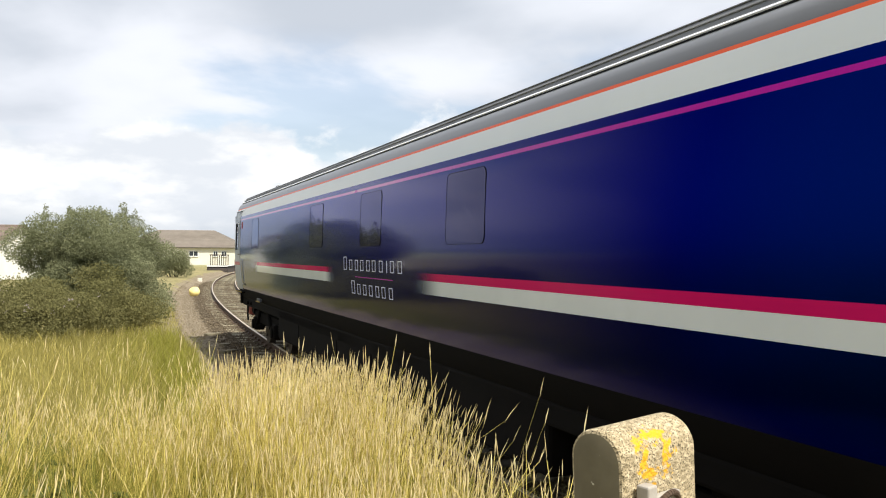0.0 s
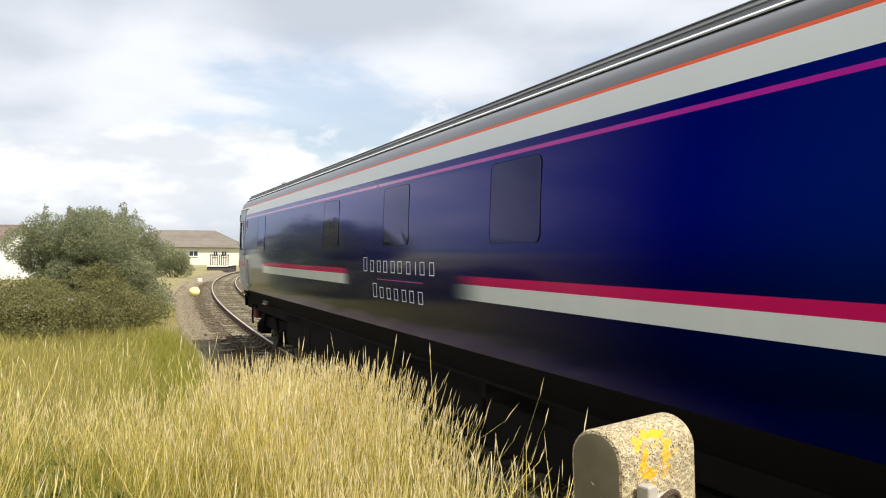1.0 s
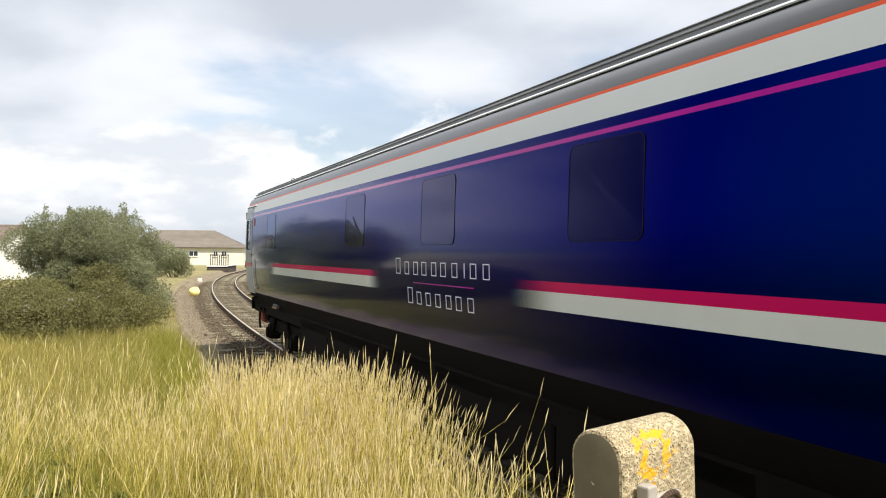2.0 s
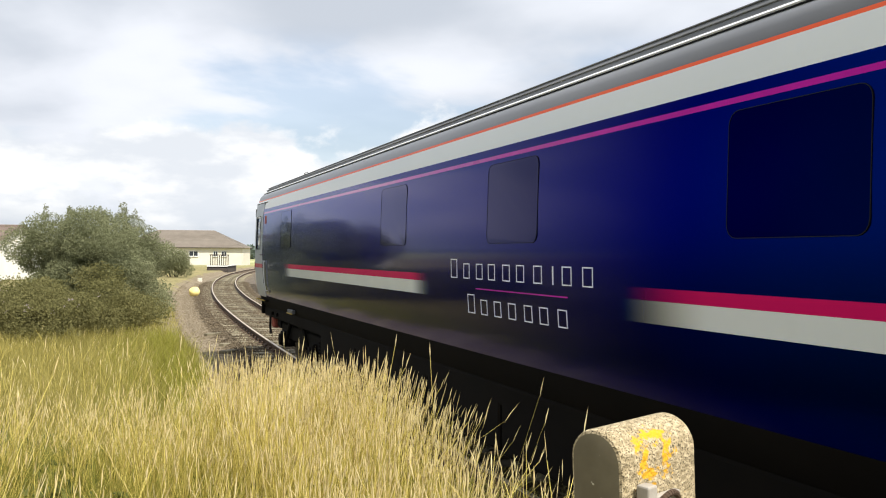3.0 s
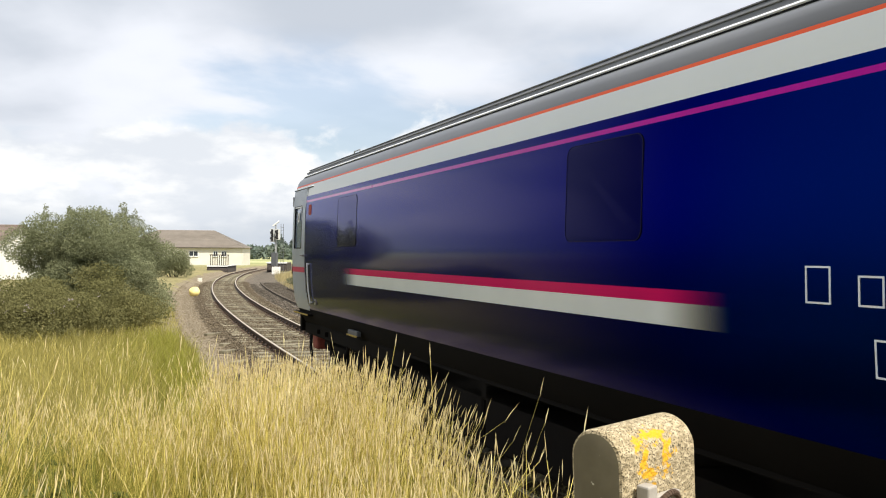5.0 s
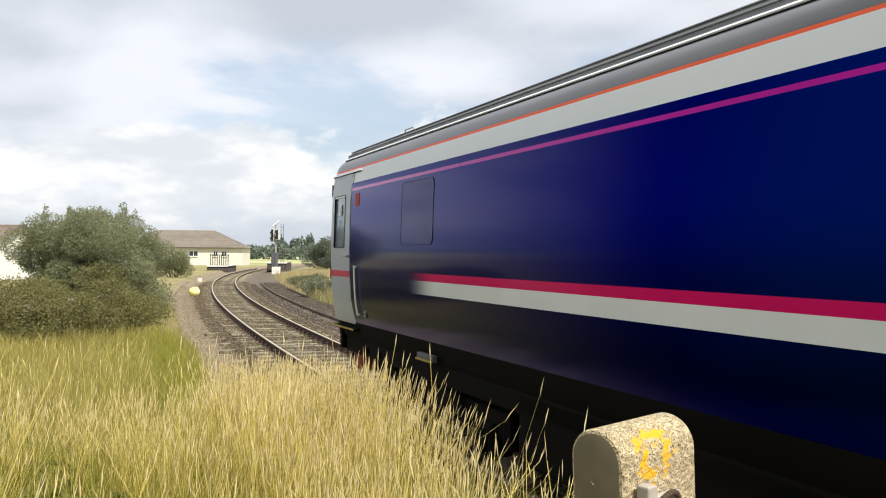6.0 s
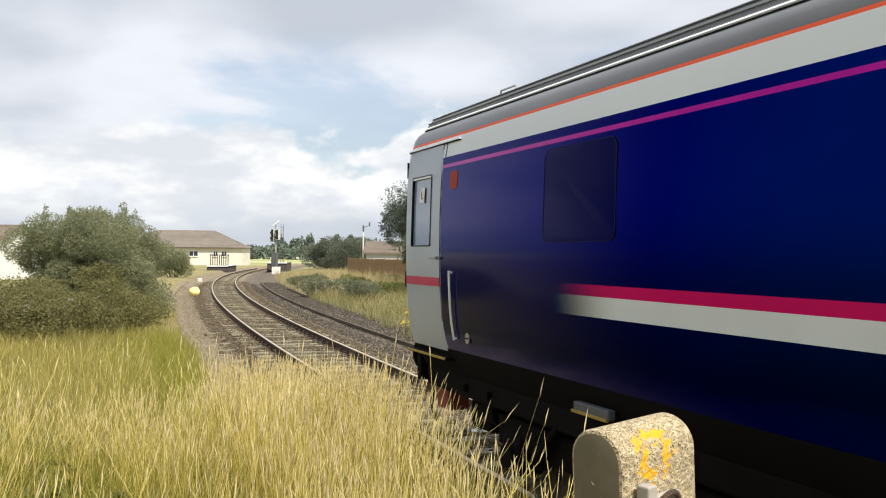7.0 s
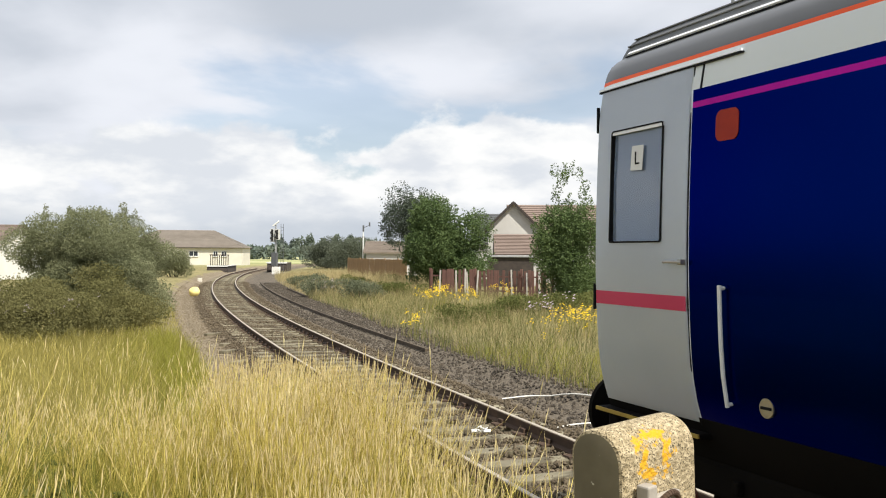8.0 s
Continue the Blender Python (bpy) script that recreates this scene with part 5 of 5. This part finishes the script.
def houses():
    gable_house("gabled_house", "pale rendered gable with dark bargeboards beside the garden", 4.65, 60.0, -4, 3.3, 3.5, 3.7, 5.35, M["cream"], M["red_tile"], overhang=0.3)
    gable_house("long_house", "long pale house with a brown tile roof", 4.9, 64.5, -92, 5.0, 9.0, 3.6, 5.4, M["cream"], M["red_tile"])
    gable_house("house_porch", "low pinkish tiled outbuilding in front of the house", 3.4, 57.0, -92, 2.6, 2.6, 2.0, 3.1, M["cream"], M["red_tile"], overhang=0.2)
    gable_house("rear_house", "grey tiled house behind the garden tree", 2.7, 74.0, -92, 5.0, 4.0, 3.0, 5.15, M["cream"], M["slate_dark"])
    gable_house("garden_shed", "low shed with a brown tiled roof", -7.0, 85.0, -92, 3.6, 4.6, 2.15, 3.05, M["cream"], M["slate"], overhang=0.25)
    hip_house("station_house", "long white bungalow with a low hipped brown roof", -43.6, 150.0, 4, 20.4, 9.0, 2.9, 5.9, M["cream_warm"], M["slate_grey"], 5.5,
              [(2.2, 0, 1.9, 1.5, 0.9), (5.8, 0, 1.9, 0.8, 0.9), (7.2, 0, 1.9, 0.9, 0.9)], True)
    gable_house("white_house", "white rendered house with a red tile roof", -41.0, 66.0, -92, 7.0, 10.2, 2.7, 3.9, M["render_white"], M["red_tile"], [(3.52, 7.6, 1.6, 1.3, 1.0, "y", 1)])
    st = thing("garden_store", "dark flat-roofed garden store with a pale roof edge", "shed", pose(4.1, 55.2, ground_z(4.1, 55.2)))
    part("wall", box_bm((2.7, 1.8, 1.75), (0, 0, 0.87)), M["dark_timber"], st)
    part("roof", box_bm((3.0, 2.1, 0.12), (0, 0, 1.81), 0.01), M["galv"], st, "pale felted roof")


def build_station():
    # platforms either side of the line, with white coping
    for d0, d1, s0, length, top in ((-2.2, -4.6, 100, 9, 0.55), (2.2, 4.6, 102, 9, 0.95)):
        w = sorted((d0, d1))
        p = sweep("platform", [(w[0], -0.4), (w[1], -0.4), (w[1], top), (w[0], top)], 0, s0, s0 + length, 3, M["brick_dark"])
        tagged(p, "brick railway platform with a white painted edge", "platform", kind="structure")
        sweep("platform_edge", [(d0 - 0.12, top), (d0 + 0.12, top), (d0 + 0.12, top + 0.06), (d0 - 0.12, top + 0.06)], 0, s0 - 0.1, s0 + length, 3, M["white"], parent=p)
        q, th = on_track(s0 - 0.15, (d0 + d1) / 2)
        part("ramp_fence", box_bm((abs(d1 - d0), 0.08, 0.14), (0, 0, top), 0.01), M["white"], p, "white end board", pose(q.x, q.y, 0, 0, 0, -math.degrees(th)))
        for k in range(3):
            part("step", box_bm((abs(d1 - d0) * 0.9, 0.35, 0.16), (0, -0.25 - 0.3 * (2 - k), top - 0.75 + 0.2 * k), 0.01), M["brick_dark"], p, "dark step at the platform end", pose(q.x, q.y, 0, 0, 0, -math.degrees(th)))
    # lattice gate by the left platform
    q, th = on_track(104, -3.6)
    g = thing("platform_fence", "dark railings at the platform end", "fence", pose(q.x, q.y, 0.55, 0, 0, -math.degrees(th)))
    for i in range(9):
        part("post", box_bm((0.09, 0.09, 1.35), (-1.1 + i * 0.26, 0, 0.67), 0.01), M["dark_timber"], g)
    part("top_bar", box_bm((2.3, 0.08, 0.1), (-0.06, 0, 1.3), 0.01), M["dark_timber"], g)
    # signal with its ladder and number plate
    q, th = on_track(88, 3.8)
    sg = thing("railway_signal", "tall colour-light signal with black heads on a grey post", "railway signal", pose(q.x, q.y, ground_z(q.x, q.y), 0, 0, -10))
    part("base_cabinet", box_bm((0.6, 0.5, 1.4), (-0.1, 0, 1.6), 0.03), M["galv_dark"], sg, "dark grey equipment cabinet")
    part("base", box_bm((0.8, 0.6, 0.8), (0.1, 0, 0.4), 0.03), M["render_white"], sg, "white concrete base")
    part("post", cyl_bm(0.11, 0.09, (0, 0, 0), (0, 0, 5.2), 12), M["galv"], sg, "grey steel post")
    for x, z, hh in ((-0.27, 4.1, 1.3), (0.27, 4.2, 1.0)):
        hd = part("signal_head", box_bm((0.25, 0.3, hh), (x, -0.2, z), 0.04), M["signal_black"], sg, "black signal head")
        part("backboard", box_bm((0.46, 0.03, hh + 0.1), (x, -0.03, z), 0.01), M["white"], hd, "pale backboard edge")
        bm = bmesh.new()
        for sx in (-1, 1):
            box_bm((0.05, 0.05, hh + 0.1), (x + sx * 0.17, -0.36, z), 0, bm)
        for sz in (-1, 1):
            box_bm((0.39, 0.05, 0.05), (x, -0.36, z + sz * (hh / 2 + 0.03)), 0, bm)
        part("head_frame", bm, M["white"], hd, "white edge round the signal head")
        for k in range(2):
            part("lens_hood", cyl_bm(0.13, 0.14, (x, -0.35, z - 0.3 + 0.6 * k), (x, -0.62, z - 0.3 + 0.6 * k), 12), M["signal_black"], hd)
    part("feather", box_bm((0.9, 0.12, 0.16), (0.05, -0.1, 5.35), 0.03, rot=Euler((0, radians(-38), 0)).to_matrix()), M["white"], sg, "white slanted route indicator")
    bm = bmesh.new()
    for x in (0.55, 0.82):
        cyl_bm(0.025, 0.025, (x, 0.1, 0), (x, 0.1, 5.3), 6, bm)
    for k in range(14):
        cyl_bm(0.018, 0.018, (0.55, 0.1, 0.4 + 0.35 * k), (0.82, 0.1, 0.4 + 0.35 * k), 5, bm)
    part("ladder", bm, M["galv_dark"], sg, "grey access ladder")
    # far lamp post by the gardens
    lp = thing("lamp_post", "slim grey lamp post by the gardens", "lamp post", pose(-7.6, 86.0, ground_z(-7.6, 86)))
    part("pole", cyl_bm(0.07, 0.045, (0, 0, 0), (0, 0, 4.6), 8), M["white"], lp)
    bm = box_bm((0.16, 0.16, 0.6), (0.02, 0, 4.35), 0.03)
    box_bm((0.14, 0.14, 0.4), (0.6, 0, 4.75), 0.03, bm)
    cyl_bm(0.025, 0.025, (0, 0, 4.4), (0.6, 0, 4.65), 6, bm)
    part("lamp_head", bm, M["galv_dark"], lp, "dark lamp heads")
    # lineside yellow bag and pale marker
    x, y = -13.3, 48.5
    bm = bmesh.new()
    bmesh.ops.create_icosphere(bm, subdivisions=3, radius=1.0)
    for v in bm.verts:
        k = 1 + 0.18 * noise.noise(v.co * 1.7) + 0.06 * noise.noise(v.co * 5)
        v.co = Vector((v.co.x * 0.30 * k, v.co.y * 0.26 * k, max(-0.25, v.co.z * 0.27 * k)))
    ob = smooth(part("grit_bag", bm, M["yellow"], m=pose(x, y, ground_z(x, y) + 0.24)), 60)
    tagged(ob, "full yellow plastic sack beside the path", "sack")
    bm = box_bm((0.34, 0.2, 0.3), (0, 0, 0.15), 0.03)
    x, y = -19.6, 73.0
    mk = part("marker_block", bm, M["cream_warm"], m=pose(x, y, ground_z(x, y)))
    tagged(mk, "small cream painted marker block by the path", "marker")
    # broken sleepers lying by the path
    for x, y, r in ((-5.4, 22.9, 60), (-6.5, 25.7, 50), (-5.0, 21.2, 66), (-4.3, 19.2, 70), (-5.9, 27, 40)):
        o = part("stone_slab", box_bm((0.55, 0.16, 0.08), bevel=0.015), M["sleeper"], m=pose(x, y, ground_z(x, y) + 0.03, 2, 1, r))
        tagged(o, "pale flat stone slab lying in the cinders", "slab", "slabs beside the path")


def build_distance():
    """Hedgerows, woods and low hills to the skyline."""
    rg = random.Random(12)
    for k, (y, x0, x1, h, n) in enumerate(((330, -160, 60, 4.5, 46), (600, -330, 330, 7, 70), (1100, -600, 600, 13, 80), (1000, -185, 60, 21, 44))):
        bl = []
        for i in range(n):
            x = x0 + (x1 - x0) * (i + rg.random()) / n
            hh = h * rg.uniform(0.5, 1.1)
            bl.append((x, y + rg.uniform(-12, 12), hh * 0.4, (x1 - x0) / n * rg.uniform(0.5, 0.9), 8, hh * 0.6))
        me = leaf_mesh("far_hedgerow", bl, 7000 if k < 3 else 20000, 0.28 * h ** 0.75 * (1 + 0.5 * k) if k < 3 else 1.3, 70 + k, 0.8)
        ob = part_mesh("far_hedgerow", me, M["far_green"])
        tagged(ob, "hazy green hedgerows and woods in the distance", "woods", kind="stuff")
    # low hills
    verts, faces = [], []
    n = 120
    for i in range(n + 1):
        x = -2600 + 5200 * i / n
        h = 16 + 12 * noise.noise((x * 0.0016, 2.0, 0)) + 4 * noise.noise((x * 0.008, 5.0, 0))
        verts += [(x, 2000, -3), (x, 2300, h), (x, 3000, -3)]
    for i in range(n):
        for j in (0, 1):
            a = 3 * i + j
            faces.append((a, a + 3, a + 4, a + 1))
    me = bpy.data.meshes.new("far_hills")
    me.from_pydata(verts, [], faces)
    me.shade_smooth()
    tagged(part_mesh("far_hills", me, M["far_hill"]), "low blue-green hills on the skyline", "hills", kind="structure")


M["brick_dark"] = pm("dark_platform_brick", (0.05, 0.04, 0.035), (0.10, 0.08, 0.065), 2, 0.9, 0.3)
M["galv_dark"] = pm("dark_grey_steel", (0.07, 0.075, 0.08), (0.12, 0.125, 0.13), 5, 0.6, 0.1)
# hill green carries the blue of distance haze in its colour
M["far_hill"] = pm("far_hill_hazed_green", (0.10, 0.14, 0.13), (0.17, 0.21, 0.16), 0.004, 0.95, 0.0, fine=0.03)

# ================= the concrete post =================


def build_post():
    """A square concrete post with a rounded top, pebbly and patched with lichen, held by an iron strap."""
    w, dp, h = 0.105, 0.180, 1.30
    r = w / 2
    bm = bmesh.new()
    sec = [(-r, 0.0), (r, 0.0)]
    k = 16
    for i in range(k + 1):
        t = math.pi * i / k
        sec.append((r * math.cos(t), h - r * 0.92 + r * 0.92 * math.sin(t)))
    front = [bm.verts.new((0, x, z)) for x, z in sec]
    back = [bm.verts.new((dp, x, z)) for x, z in sec]
    n = len(sec)
    # end faces are smooth cement, its brown darkened for the shade on them
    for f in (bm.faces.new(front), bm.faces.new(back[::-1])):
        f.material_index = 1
    for i in range(n):
        bm.faces.new((front[i], back[i], back[(i + 1) % n], front[(i + 1) % n]))
    bmesh.ops.recalc_face_normals(bm, faces=bm.faces)
    es = [e for e in bm.edges if (e.verts[0] in front and e.verts[1] in front) or (e.verts[0] in back and e.verts[1] in back)]
    bmesh.ops.bevel(bm, geom=es, offset=0.006, segments=2, affect="EDGES", profile=0.5)
    x, y, rz = POST
    post = thing("concrete_post", "weathered concrete fence post with rounded top and yellow lichen", "post", pose(x, y, EYE - 0.268 - h, 0, -3, rz))
    smooth(part("shaft", bm, [M["post"], M["shaded_cement"]], post), 40)
    # strap, bolt and wire
    bm = box_bm((0.10, 0.012, 0.030), (0.07, -r - 0.008, h - 0.118), 0.002)
    box_bm((0.022, 0.024, 0.06), (0.035, -r - 0.018, h - 0.108), 0.003, bm)
    part("iron_strap", bm, M["strap"], post, "grey iron strap and staple")
    bm = bmesh.new()
    prev = None
    for i in range(15):
        t = i / 14
        p = Vector((0.062 + 0.055 * t, -r - 0.012 - 0.010 * math.sin(t * 3.1), h - 0.118 + 0.018 * math.sin(t * 3.1)))
        if prev is not None:
            cyl_bm(0.005, 0.005, prev, p, 8, bm)
        prev = p
    part("wire_loop", bm, M["rust"], post, "rusty wire loop")
    return post


def post_mat():
    m = M["concrete"].copy()
    m.name = "lichened_concrete"
    nt = m.node_tree
    N, L = nt.nodes.new, nt.links.new
    b = nt.nodes["Principled BSDF"]
    src = b.inputs["Base Color"].links[0].from_socket
    co = N("ShaderNodeTexCoord")
    n = N("ShaderNodeTexNoise"); n.inputs["Scale"].default_value = 62; n.inputs["Detail"].default_value = 7; n.inputs["Roughness"].default_value = 0.65
    L(co.outputs["Object"], n.inputs["Vector"])
    # a broken ring of lichen on the shoulder of the post
    dv = N("ShaderNodeVectorMath"); dv.operation = "DISTANCE"; dv.inputs[1].default_value = LICHEN_AT
    L(co.outputs["Object"], dv.inputs[0])
    off = N("ShaderNodeMath"); off.operation = "SUBTRACT"; off.inputs[1].default_value = 0.030
    L(dv.outputs["Value"], off.inputs[0])
    ring = N("ShaderNodeMath"); ring.operation = "ABSOLUTE"
    L(off.outputs[0], ring.inputs[0])
    near = N("ShaderNodeMapRange"); near.inputs[1].default_value, near.inputs[2].default_value = 0.0, 0.040
    near.inputs[3].default_value, near.inputs[4].default_value = 0.10, -0.18
    L(ring.outputs[0], near.inputs[0])
    ad = N("ShaderNodeMath"); ad.operation = "ADD"
    L(n.outputs[0], ad.inputs[0]); L(near.outputs[0], ad.inputs[1])
    r = N("ShaderNodeMapRange"); r.inputs[1].default_value, r.inputs[2].default_value = 0.52, 0.58
    L(ad.outputs[0], r.inputs[0])
    mx = N("ShaderNodeMix"); mx.data_type = "RGBA"; mx.inputs[7].default_value = (0.62, 0.33, 0.012, 1)
    L(r.outputs[0], mx.inputs[0]); L(src, mx.inputs[6]); L(mx.outputs[2], b.inputs["Base Color"])
    return m


LICHEN_AT = (0.082, -0.046, 1.256)
M["post"] = post_mat()
# smooth cement; the shade of the end face is put into its brown
M["shaded_cement"] = pm("shade_darkened_cement", (0.12, 0.10, 0.06), (0.18, 0.155, 0.10), 12, 0.95, 0.3, fine=90, spots=(45, 0.68, 0.72, (0.6, 0.57, 0.45)), bump_dist=0.002)
M["strap"] = pm("weathered_strap", (0.30, 0.27, 0.23), (0.45, 0.42, 0.37), 20, 0.7, 0.3)
POST = (0.290, 1.442, 38)

build_ground()
build_track()
build_ballast()
S3 = (14.5206, -0.86663, -0.148078, -0.003761)
COACH = build_coach()
build_post()
build_grass()
build_bushes()
build_weeds()
build_far_side()
build_station()
build_distance()
motions()
